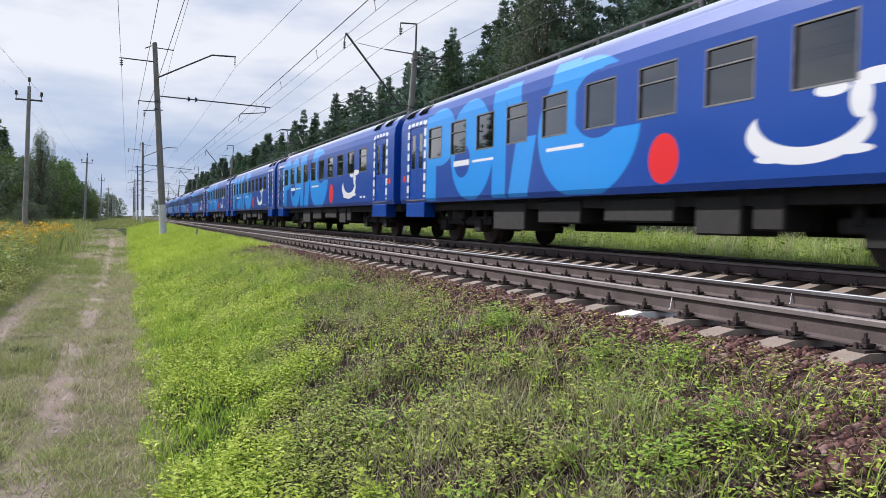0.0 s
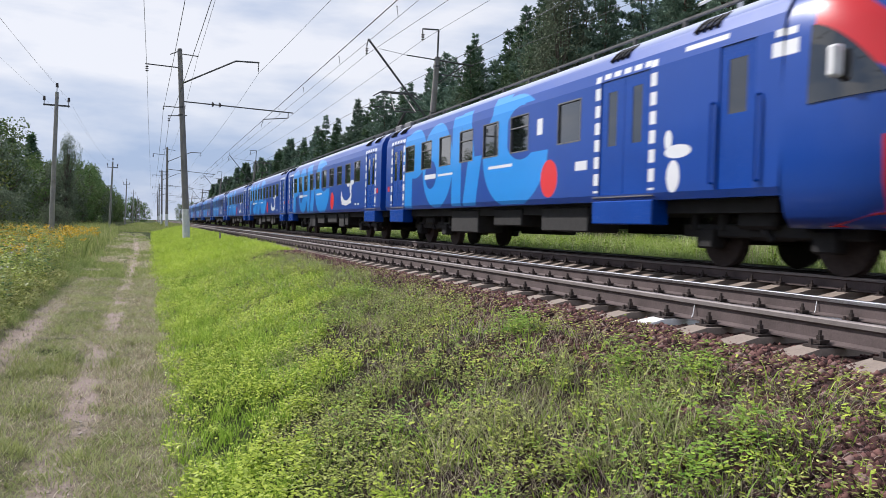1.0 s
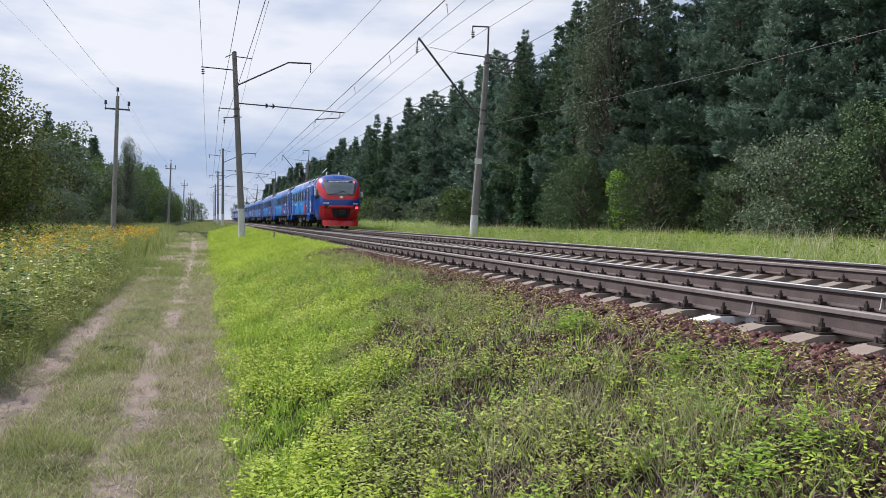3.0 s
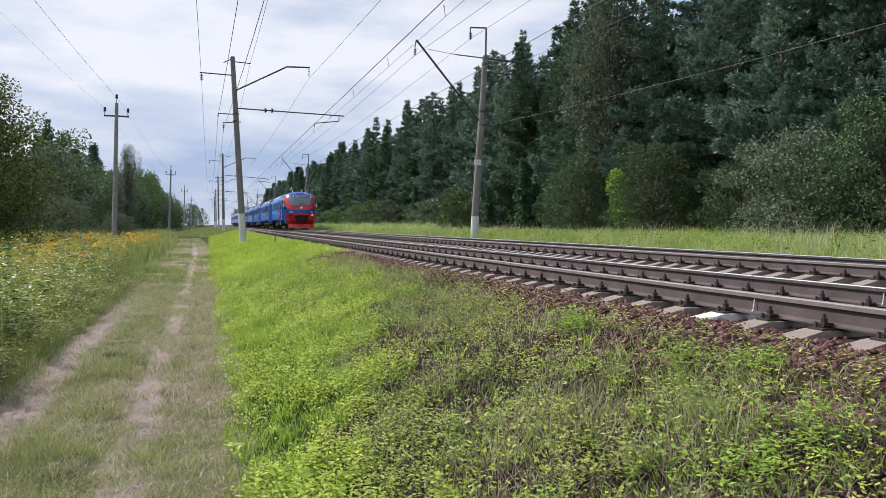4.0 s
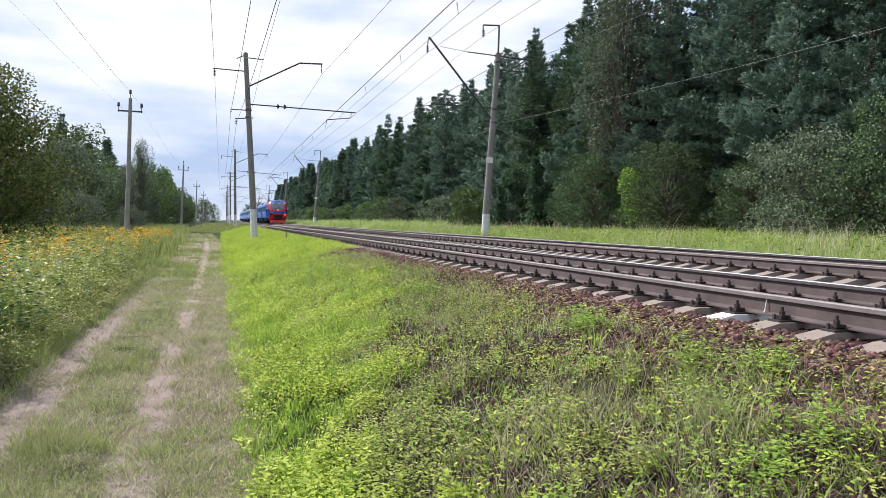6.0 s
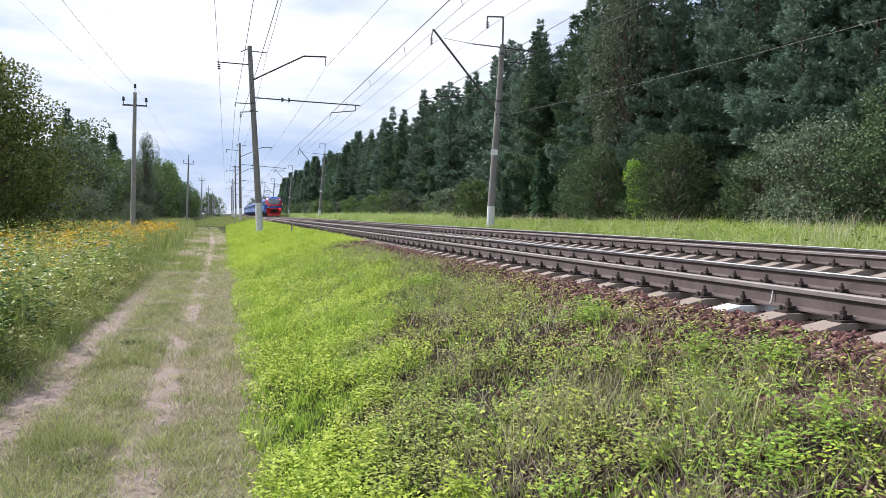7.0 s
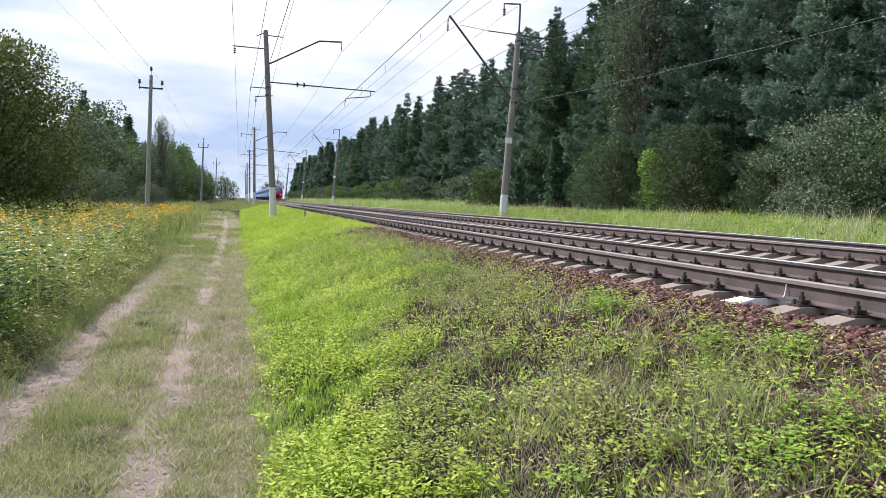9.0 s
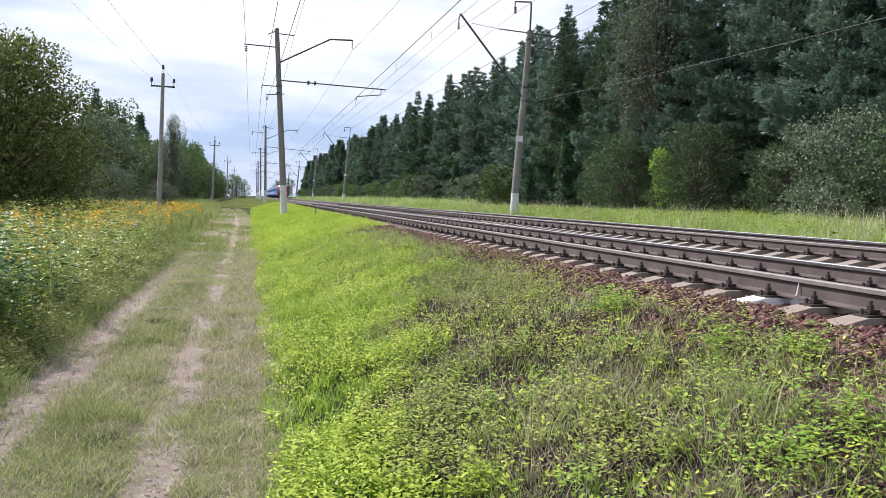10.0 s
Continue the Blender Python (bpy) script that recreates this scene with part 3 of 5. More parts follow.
def livery(name, letters_at, dot_at, swoosh_at, doors, nose=False):
    """Blue paint with pale blue sweeping shapes, a red dot, a white curl and dashes round the doors."""
    n = Nodes(name)
    x, y, z = n.xyz()
    m = n.math
    edge = 0.012

    def rect(y0, y1, z0, z1, slant=0.0):
        yy = m("SUBTRACT", y, m("MULTIPLY", m("SUBTRACT", z, z0), slant)) if slant else y
        a = m("MULTIPLY", n.step(yy, y0 - edge, y0 + edge), n.step(yy, y1 + edge, y1 - edge))
        return m("MULTIPLY", a, m("MULTIPLY", n.step(z, z0 - edge, z0 + edge), n.step(z, z1 + edge, z1 - edge)))

    def oval(cy, cz, ry, rz):
        a, b = m("DIVIDE", m("SUBTRACT", y, cy), ry), m("DIVIDE", m("SUBTRACT", z, cz), rz)
        d = m("SQRT", m("ADD", m("MULTIPLY", a, a), m("MULTIPLY", b, b)))
        return n.step(d, 1.02, 0.99)

    def both(a, b):
        return m("MULTIPLY", a, b)

    def without(a, b):
        return m("MULTIPLY", a, m("SUBTRACT", 1.0, b))

    def union(items):
        out = items[0]
        for i in items[1:]:
            out = m("MAXIMUM", out, i)
        return out

    L = letters_at
    pale = union([
        rect(L - 0.75, L, 1.12, 3.5), without(oval(L - 1.0, 2.85, 1.15, 0.78), rect(L - 0.95, L - 0.72, 2.45, 3.1)),
        without(oval(L - 3.1, 2.35, 1.3, 1.25), oval(L - 2.55, 2.1, 0.5, 0.42)),
        rect(L - 5.05, L - 4.35, 1.12, 3.62), rect(L - 6.0, L - 5.3, 2.3, 3.66, 0.25), rect(L - 6.1, L - 5.2, 1.12, 2.4, -0.28),
        without(oval(L - 8.3, 2.35, 1.75, 1.32), union([oval(L - 8.75, 2.75, 0.85, 0.62), rect(L - 10.2, L - 8.9, 2.25, 3.4)])),
        rect(L - 8.0, L - 7.1, 1.9, 3.75),
    ])
    pale = both(pale, n.step(z, 1.10, 1.12))
    body = n.mix(n.noise(0.7, 4), (0.002, 0.046, 0.28), (0.003, 0.058, 0.34))
    col = n.mix(pale, body, (0.010, 0.26, 0.74))
    if dot_at is not None:
        col = n.mix(oval(dot_at, 1.62, 0.37, 0.40), col, (0.72, 0.018, 0.022))
    white = [rect(L - 3.0, L - 2.0, 1.98, 2.12), rect(L - 8.3, L - 6.9, 2.0, 2.07), rect(L - 4.4, L - 3.2, 2.02, 2.08)]
    if swoosh_at is not None:
        s = swoosh_at
        white += [without(oval(s + 0.1, 1.78, 1.0, 0.42), oval(s + 0.05, 2.0, 0.86, 0.42)), oval(s - 0.72, 2.1, 0.16, 0.24), oval(s - 0.95, 2.32, 0.38, 0.10), oval(s - 0.3, 2.25, 0.26, 0.09),
                  oval(s - 0.62, 1.5, 0.3, 0.06), oval(s + 0.62, 1.46, 0.3, 0.06), rect(s - 1.75, s - 1.5, 1.35, 1.42), rect(s - 2.2, s - 1.95, 1.35, 1.42)]
    dash = n.step(m("FRACT", m("MULTIPLY", z, 3.1)), 0.30, 0.33)
    for d0, d1 in doors:
        white += [both(union([rect(d0 - 0.19, d0 - 0.02, 1.25, 3.45), rect(d1 + 0.02, d1 + 0.19, 1.25, 3.45)]), dash),
                  both(rect(d0, d1, 3.36, 3.46), n.step(m("FRACT", m("MULTIPLY", y, 3.1)), 0.3, 0.33))]
    if nose:
        white += [oval(-17.0, 1.45, 0.17, 0.26), oval(-17.1, 1.85, 0.34, 0.11), oval(-16.85, 2.05, 0.1, 0.16), rect(-14.3, -13.85, 1.72, 1.9), rect(-12.4, -12.15, 2.6, 2.95), rect(-18.2, -17.2, 3.42, 3.5), rect(-19.55, -19.1, 2.95, 3.15), rect(-19.5, -19.15, 3.22, 3.32)]
    col = n.mix(union(white), col, (0.74, 0.75, 0.78))
    tags = [rect(-0.82, -0.58, 1.74, 1.92)] + ([] if nose else [rect(-21.28, -21.04, 1.74, 1.92)])
    col = n.mix(union(tags), col, (0.62, 0.016, 0.02))
    if nose:
        # red sweep from the cab roof round the windscreen
        lo = m("ADD", 2.2, m("MULTIPLY", m("MAXIMUM", m("ADD", y, 21.33), 0.0), 0.62))
        hi = m("ADD", 2.56, m("MULTIPLY", m("MAXIMUM", m("ADD", y, 21.42), 0.0), 0.88))
        hi = m("MINIMUM", hi, 3.84)
        band = both(n.step(z, m("SUBTRACT", lo, 0.01), m("ADD", lo, 0.01)), n.step(y, -19.78, -19.8))
        band = both(band, n.step(z, m("ADD", hi, 0.01), m("SUBTRACT", hi, 0.01)))
        col = n.mix(band, col, (0.55, 0.010, 0.016))
        low = both(n.step(z, 1.78, 1.76), n.step(y, -20.75, -20.77))
        col = n.mix(low, col, (0.52, 0.010, 0.015))
    fine = n.noise(30, 4)
    dust = both(n.step(z, 1.7, 1.0), 0.25)
    col = n.mix(both(dust, fine), col, (0.05, 0.05, 0.055))
    # pale grey-blue roof, with the sky's sheen on its curve painted in as colour
    roof_sheen = n.step(z, 3.72, 3.95)
    if nose:
        roof_sheen = both(roof_sheen, n.step(y, -19.6, -19.0))
    col = n.mix(roof_sheen, col, (0.42, 0.46, 0.58))
    mat = n.done(col, n.math("ADD", 0.26, n.math("MULTIPLY", fine, 0.12)), 0.0, n.noise(1.2, 3), 0.01, 0.25)
    n.b.inputs["Specular IOR Level"].default_value = 0.5
    n.b.inputs["Coat Weight"].default_value = 0.25
    n.b.inputs["Coat Roughness"].default_value = 0.08
    return mat


def holed_side(bm, side, y0, y1, holes, depth=0.05):
    """The flat side wall with openings cut through it; side is -1 or 1."""
    ys = sorted({y0, y1, *[h[0] for h in holes], *[h[1] for h in holes]})
    zs = sorted({WALL[1][1], WALL[2][1], *[h[2] for h in holes], *[h[3] for h in holes]})
    X = side * SIDE
    cache = {}

    def v(x, y, z):
        k = (round(x, 4), round(y, 4), round(z, 4))
        if k not in cache:
            cache[k] = bm.verts.new((x, y, z))
        return cache[k]

    for a, b in zip(ys[:-1], ys[1:]):
        for c, d in zip(zs[:-1], zs[1:]):
            mid = ((a + b) / 2, (c + d) / 2)
            if any(h[0] < mid[0] < h[1] and h[2] < mid[1] < h[3] for h in holes):
                continue
            bm.faces.new((v(X, a, c), v(X, b, c), v(X, b, d), v(X, a, d)))
    for h in holes:
        q = [(h[0], h[2]), (h[1], h[2]), (h[1], h[3]), (h[0], h[3])]
        for i in range(4):
            (ya, za), (yb, zb) = q[i], q[(i + 1) % 4]
            bm.faces.new((v(X, ya, za), v(X, yb, zb), v(X - side * depth, yb, zb), v(X - side * depth, ya, za)))


def shell(bm, y0, y1, holes):
    for s in (-1, 1):
        holed_side(bm, s, y0, y1, holes)
        for p, q in ((WALL[0], WALL[1]), *zip(WALL[2:-1], WALL[3:])):
            bm.faces.new([bm.verts.new((s * p[0], y0, p[1])), bm.verts.new((s * p[0], y1, p[1])), bm.verts.new((s * q[0], y1, q[1])), bm.verts.new((s * q[0], y0, q[1]))])
    lo = WALL[0]
    bm.faces.new([bm.verts.new(c) for c in ((-lo[0], y0, lo[1]), (lo[0], y0, lo[1]), (lo[0], y1, lo[1]), (-lo[0], y1, lo[1]))])
    bmesh.ops.remove_doubles(bm, verts=bm.verts, dist=0.001)
    bmesh.ops.recalc_face_normals(bm, faces=bm.faces)


def end_wall(bm, y):
    pts = [(x, z) for x, z in WALL] + [(-x, z) for x, z in WALL[-2::-1]]
    bm.faces.new([bm.verts.new((x, y, z)) for x, z in pts])


def window_parts(car, y, half, side, vent=True, lo=WIN_LO, hi=WIN_HI):
    X = side * (SIDE - 0.045)
    w = empty("window")
    w.parent = car
    bm = bmesh.new()
    box(bm, min(X, X + side * 0.012), max(X, X + side * 0.012), y - half, y + half, lo, hi)
    obj("pane", bm, M_GLASS, w)
    bm = bmesh.new()
    a, b = sorted((X, X + side * 0.05))
    t = 0.028
    for q in ((y - half, y - half + t, lo, hi), (y + half - t, y + half, lo, hi), (y - half + t, y + half - t, lo, lo + t), (y - half + t, y + half - t, hi - t, hi)):
        box(bm, a, b, *q)
    if vent:
        box(bm, a, b - 0.02 if side > 0 else b, y - half + t, y + half - t, lo + 0.56, lo + 0.585)
    obj("window_frame", bm, M_ROOFGREY, w)


def door_parts(car, y0, y1, side):
    d = empty("sliding_door")
    d.parent = car
    mid = (y0 + y1) / 2
    for a, b in ((y0, mid - 0.008), (mid + 0.008, y1)):
        bm = bmesh.new()
        xa, xb = sorted((side * (SIDE - 0.05), side * (SIDE - 0.02)))
        w0, w1 = (a + b) / 2 - 0.15, (a + b) / 2 + 0.15
        box(bm, xa, xb, a, b, 1.2, 2.1)
        box(bm, xa, xb, a, b, 3.1, 3.32)
        box(bm, xa, xb, a, w0, 2.1, 3.1)
        box(bm, xa, xb, w1, b, 2.1, 3.1)
        obj("door_leaf", bm, M_BLUEPAINT, d)
        bm = bmesh.new()
        box(bm, xa + 0.008, xb - 0.008, w0, w1, 2.1, 3.1)
        obj("pane", bm, M_GLASS, d)
    bm = bmesh.new()
    xa, xb = sorted((side * 1.40, side * (SIDE + 0.02)))
    box(bm, xa, xb, y0 - 0.18, y1 + 0.18, 0.66, 1.09, 0.02)
    obj("door_step", bm, M_BLUEPAINT, car, "blue steel step box under a door")
    bm = bmesh.new()
    box(bm, xa, xb + 0.02 if side > 0 else xb, y0 - 0.18, y1 + 0.18, 1.15, 1.17)
    obj("sill", bm, M_ROOFGREY, car)


def bogie(car, y):
    b = empty("bogie")
    b.parent = car
    b.location = (0, y, 0)
    bm = bmesh.new()
    for s in (-1, 1):
        box(bm, min(s * 1.0, s * 1.16), max(s * 1.0, s * 1.16), -1.85, 1.85, 0.48, 0.7, 0.03)
        for yy in (-1.2, 1.2):
            box(bm, min(s * 0.98, s * 1.24), max(s * 0.98, s * 1.24), yy - 0.2, yy + 0.2, 0.3, 0.62, 0.03)
            rod(bm, (s * 1.12, yy - 0.34, 0.6), (s * 1.12, yy - 0.34, 0.95), 0.1, n=8)
            rod(bm, (s * 1.12, yy + 0.34, 0.6), (s * 1.12, yy + 0.34, 0.95), 0.1, n=8)
        rod(bm, (s * 1.18, -0.25, 0.45), (s * 1.28, 0.35, 1.05), 0.05, n=6)
        box(bm, min(s * 1.0, s * 1.3), max(s * 1.0, s * 1.3), -0.4, 0.4, 0.62, 1.0, 0.05)
    box(bm, -1.0, 1.0, -0.5, 0.5, 0.45, 0.95, 0.05)
    obj("bogie_frame", bm, M_UNDER, b)
    for yy in (-1.2, 1.2):
        bm = bmesh.new()
        for s in (-1, 1):
            rod(bm, (s * 0.735, yy, 0.455), (s * 0.865, yy, 0.455), 0.455, n=24)
            rod(bm, (s * 0.71, yy, 0.455), (s * 0.74, yy, 0.455), 0.485, n=24)
            rod(bm, (s * 0.86, yy, 0.455), (s * 0.90, yy, 0.455), 0.14, n=12)
        rod(bm, (-0.8, yy, 0.455), (0.8, yy, 0.455), 0.09, n=8)
        obj("wheelset", bm, M_IRON, b)


def underboxes(car, spans):
    for y0, y1, z0, m in spans:
        for s in (-1, 1):
            bm = bmesh.new()
            a, b = sorted((s * 0.75, s * 1.5))
            box(bm, a, b, y0, y1, z0, 1.02, 0.03)
            obj("equipment_box", bm, m, car)
    bm = bmesh.new()
    box(bm, -1.45, 1.45, -21.6 if len(spans) != 3 else -19.0, -0.4, 0.86, 1.09)
    obj("underframe", bm, M_UNDER, car)


def roof_gear(car, panto, nose=False):
    end = -18.4 if nose else -21.6
    bm = bmesh.new()
    for s in (-1, 1):
        a, b = sorted((s * 0.95, s * 1.02))
        box(bm, a, b, end + 0.8, -0.8, 4.22, 4.26)
        k = -1.2
        while k > end + 1:
            box(bm, a, b, k - 0.03, k + 0.03, 4.08, 4.23)
            k -= 1.5
    obj("roof_rail", bm, M_STEEL, car)
    for y in ([-0.9, -2.0, end + 2.2, end + 0.9] if not nose else [-0.9, -2.0, -15.2, -17.6]):
        for s in (-1, 1):
            bm = bmesh.new()
            for k in range(4):
                yy = y + (k - 1.5) * 0.16
                pts = [(s * (1.66 - 0.1 * j - 0.014 * j * j), 3.68 + 0.135 * j - 0.012 * j * j) for j in range(5)]
                for p, q in zip(pts[:-1], pts[1:]):
                    rod(bm, (p[0], yy, p[1]), (q[0], yy, q[1]), 0.05, n=4)
            obj("roof_vent", bm, M_UNDER, car)
    if panto is not None:
        p = empty("pantograph")
        p.parent = car
        p.location = (0, panto, 4.25)
        bm = bmesh.new()
        box(bm, -0.7, 0.7, -1.0, 1.0, 0.05, 0.13)
        for sx in (-0.6, 0.6):
            for sy in (-0.9, 0.9):
                rod(bm, (sx, sy, -0.1), (sx, sy, 0.08), 0.07, 0.05, n=8)
        obj("base_frame", bm, M_STEEL, p)
        bm = bmesh.new()
        rod(bm, (0, 0.9, 0.12), (0, -1.0, 0.95), 0.05, n=6)
        rod(bm, (-0.45, -1.0, 0.95), (-0.3, 0.25, 1.85), 0.03, n=6)
        rod(bm, (0.45, -1.0, 0.95), (0.3, 0.25, 1.85), 0.03, n=6)
        rod(bm, (-0.45, -1.0, 0.95), (0.45, -1.0, 0.95), 0.03, n=6)
        obj("folding_arm", bm, M_STEEL, p)
        bm = bmesh.new()
        for yy in (0.1, 0.4):
            rod(bm, (-0.7, yy, 1.9), (0.7, yy, 1.9), 0.03, n=6)
            for s in (-1, 1):
                rod(bm, (s * 0.7, yy, 1.9), (s * 1.0, yy, 1.72), 0.025, n=6)
        obj("collector_head", bm, M_STEEL, p)
        for y in (-2.0, -3.2):
            bm = bmesh.new()
            box(bm, -0.6, 0.6, y - 0.4, y + 0.4, -0.06, 0.28, 0.04)
            obj("roof_box", bm, M_ROOFGREY, car).location = (0, panto, 4.2)


def coach(panto):
    doors = [(-2.35, -1.15), (-20.75, -19.55)]
    paint = livery("coach_livery", -2.62, -13.3, -16.2, doors)
    car = tagged(empty("coach"), "blue railway coach with pale blue sweeping shapes and a red dot", "train car", "cars of the train")
    wins = [(-3.25 - 1.64 * k) for k in range(10)]
    holes = [(w - 0.5, w + 0.5, WIN_LO, WIN_HI) for w in wins] + [(a, b, 1.2, 3.319) for a, b in doors]
    bm = bmesh.new()
    shell(bm, -21.62, -0.36, holes)
    end_wall(bm, -21.62)
    end_wall(bm, -0.36)
    body = obj("body", bm, paint, car)
    bm = bmesh.new()
    box(bm, -1.0, 1.0, -0.37, 0.36, 1.0, 3.5)
    obj("gangway", bm, M_RUBBER, car, "black rubber gangway")
    for s in (-1, 1):
        for k, w in enumerate(wins):
            window_parts(car, w, 0.5, s, k % 3 != 2)
        for a, b in doors:
            door_parts(car, a, b, s)
    for y in (-3.9, -18.0):
        bogie(car, y)
    underboxes(car, [(-8.2, -6.6, 0.38, M_UNDERBOX), (-10.5, -8.8, 0.55, M_UNDER), (-13.3, -11.3, 0.6, M_UNDERBOX), (-14.8, -13.8, 0.42, M_UNDERBOX), (-15.6, -15.0, 0.5, M_UNDER)])
    roof_gear(car, panto)
    return car


NOSE_LEVELS = ((0.64, 1.5, -21.36), (0.8, 1.62, -21.53), (1.2, 1.72, -21.6), (1.7, 1.74, -21.66), (2.15, 1.74, -21.62), (2.45, 1.74, -21.5), (2.8, 1.73, -21.28), (3.15, 1.72, -21.06), (3.45, 1.69, -20.83), (3.7, 1.58, -20.59), (3.9, 1.4, -20.31), (4.05, 1.12, -20.03), (4.15, 0.8, -19.75), (4.205, 0.45, -19.51), (4.22, 0.02, -19.41))
NOSE_BACK = -19.3


def nose_point(w, yf, a):
    """Plan outline of the cab at one level; a runs from -1 (one side) over 0 (tip) to 1."""
    t = abs(a) * math.pi / 2
    n_ = 2.0 / 3.0
    x = w * (math.sin(t) ** n_) * (1 if a >= 0 else -1)
    return x, NOSE_BACK + (yf - NOSE_BACK) * (math.cos(t) ** n_ if abs(a) < 1 else 0.0)


def level_at(z):
    for (z0, w0, y0), (z1, w1, y1) in zip(NOSE_LEVELS[:-1], NOSE_LEVELS[1:]):
        if z0 <= z <= z1:
            t = (z - z0) / (z1 - z0)
            return w0 + (w1 - w0) * t, y0 + (y1 - y0) * t
    return NOSE_LEVELS[-1][1:]


def nose_front(x, z, out=0.0):
    """The point of the cab's front surface at x and height z, pushed out a little."""
    w, yf = level_at(z)
    k = min(abs(x) / w, 0.9999)
    y = NOSE_BACK + (yf - NOSE_BACK) * (1 - k ** 3.0) ** (1 / 3.0)
    return Vector((x * (1 + out / 2), y - out, z))


def nose_patch(x_of, z0, z1, cols, rows, out, thick=0.03):
    """A curved plate on the cab front; x_of(u, v) gives x for 0..1 across and up."""
    bm = bmesh.new()
    grid = []
    for o in (out, out - thick):
        grid.append([[bm.verts.new(nose_front(x_of(i / cols, j / rows), z0 + (z1 - z0) * j / rows, o)) for i in range(cols + 1)] for j in range(rows + 1)])
    g, h = grid
    for j in range(rows):
        for i in range(cols):
            bm.faces.new((g[j][i], g[j][i + 1], g[j + 1][i + 1], g[j + 1][i]))
    for j in range(rows):
        for i in (0, cols):
            bm.faces.new((g[j][i], g[j + 1][i], h[j + 1][i], h[j][i]))
    for i in range(cols):
        for j in (0, rows):
            bm.faces.new((g[j][i], g[j][i + 1], h[j][i + 1], h[j][i]))
    bmesh.ops.recalc_face_normals(bm, faces=bm.faces)
    return bm


def cab_car():
    doors = [(-2.35, -1.15), (-16.3, -14.75)]
    paint = livery("cab_livery", -2.62, -12.75, -16.95 - 90, doors, True)
    car = tagged(empty("driving_car"), "blue driving car with a red-banded cab front and red bumper", "train car", "cars of the train")
    wins = [-3.1 - 1.63 * k for k in range(6)] + [-13.55]
    cab_door = (-18.8, -18.05)
    holes = [(w - 0.48, w + 0.48, WIN_LO, WIN_HI) for w in wins] + [(a, b, 1.2, 3.319) for a, b in doors] + [(*cab_door, 1.2, 3.319)]
    bm = bmesh.new()
    shell(bm, NOSE_BACK, -0.36, holes)
    end_wall(bm, -0.36)
    obj("body", bm, paint, car)
    # cab
    bm = bmesh.new()
    rings = []
    for z, w, yf in NOSE_LEVELS:
        rings.append([bm.verts.new((*nose_point(w, yf, a / 20), z)) for a in range(-20, 21)])
    for r0, r1 in zip(rings[:-1], rings[1:]):
        for i in range(40):
            bm.faces.new((r0[i], r0[i + 1], r1[i + 1], r1[i]))
    bm.faces.new(rings[0])
    bmesh.ops.recalc_face_normals(bm, faces=bm.faces)
    obj("cab_shell", bm, paint, car, "rounded blue and red cab", smooth=True)
    # windscreen, its surround and wipers
    obj("windscreen", nose_patch(lambda u, v: (u * 2 - 1) * (1.0 + 0.36 * min(v * 1.5, 1) - 0.14 * v), 2.55, 3.76, 14, 8, 0.012), M_SCREEN, car, "raked windscreen with the sky's reflection painted in grey", smooth=True)
    obj("display", nose_patch(lambda u, v: (u * 2 - 1) * 0.98, 3.56, 3.68, 10, 1, 0.02), M_RUBBER, car)
    for k in range(26):
        x0 = -0.85 + k * 0.065
        if k % 9 == 7:
            continue
        obj("display_mark", nose_patch(lambda u, v: x0 + u * 0.03, 3.6, 3.645, 1, 1, 0.026), M_LED, car)
    obj("roof_hatch", nose_patch(lambda u, v: (u * 2 - 1) * 0.45, 3.93, 4.12, 4, 3, 0.05, 0.08), M_BLUEPAINT, car)
    for a, b in (((-0.55, 2.64), (0.35, 2.88)), ((0.75, 2.62), (-0.1, 2.92))):
        bm = bmesh.new()
        rod(bm, nose_front(a[0], a[1], 0.05), nose_front(b[0], b[1], 0.05), 0.015, n=5)
        obj("wiper", bm, M_RUBBER, car)
    obj("round_badge", nose_patch(lambda u, v: (u * 2 - 1) * 0.14 * math.sqrt(max(0.02, 1 - (2 * v - 1) ** 2)), 2.3, 2.5, 8, 8, 0.014, 0.01), M_WHITEPAINT, car, "plain white round badge")
    # red sweep around the screen
    for s in (-1, 1):
        bm = bmesh.new()
        for i in range(5):
            z0 = 1.12 + i * 0.075
            p = [nose_front(s * xx, z0, 0.05) for xx in (0.82, 1.0, 1.18, 1.32)]
            for a, b in zip(p[:-1], p[1:]):
                rod(bm, a, b, 0.026, n=5)
        obj("buffer_slats", bm, M_REDPAINT, car, "ribbed red buffer cover")
        obj("headlamp", nose_patch(lambda u, v: s * (0.88 + u * 0.45), 1.52, 1.74, 5, 2, 0.015), M_GLASS, car, "dark headlamp glass")
        obj("tail_lamp", nose_patch(lambda u, v: s * (1.2 + u * 0.2), 1.58, 1.72, 2, 2, 0.02) if s < 0 else nose_patch(lambda u, v: s * (1.1 + u * 0.2), 1.54, 1.7, 2, 2, 0.025), M_TAIL if s > 0 else M_REDPAINT, car, "red tail lamp")
        obj("marker_lamp", nose_patch(lambda u, v: s * (1.06 + u * 0.13), 3.56, 3.68, 2, 2, 0.03), M_TAIL if s > 0 else M_REDPAINT, car)
        for j in range(4):
            obj("number_bar", nose_patch(lambda u, v: s * (0.93 + j * 0.1 + u * 0.075), 1.87, 1.98, 1, 1, 0.012, 0.008), M_WHITEPAINT, car)
        # cab side window
        bm = bmesh.new()
        cols = 12
        rows_ = []
        for i in range(cols + 1):
            y = -19.75 - 1.05 * i / cols
            lo_ = 2.24 + 0.05 * i / cols
            hi_ = lo_ + 0.12 + 0.9 * (1 - (i / cols) ** 1.6)
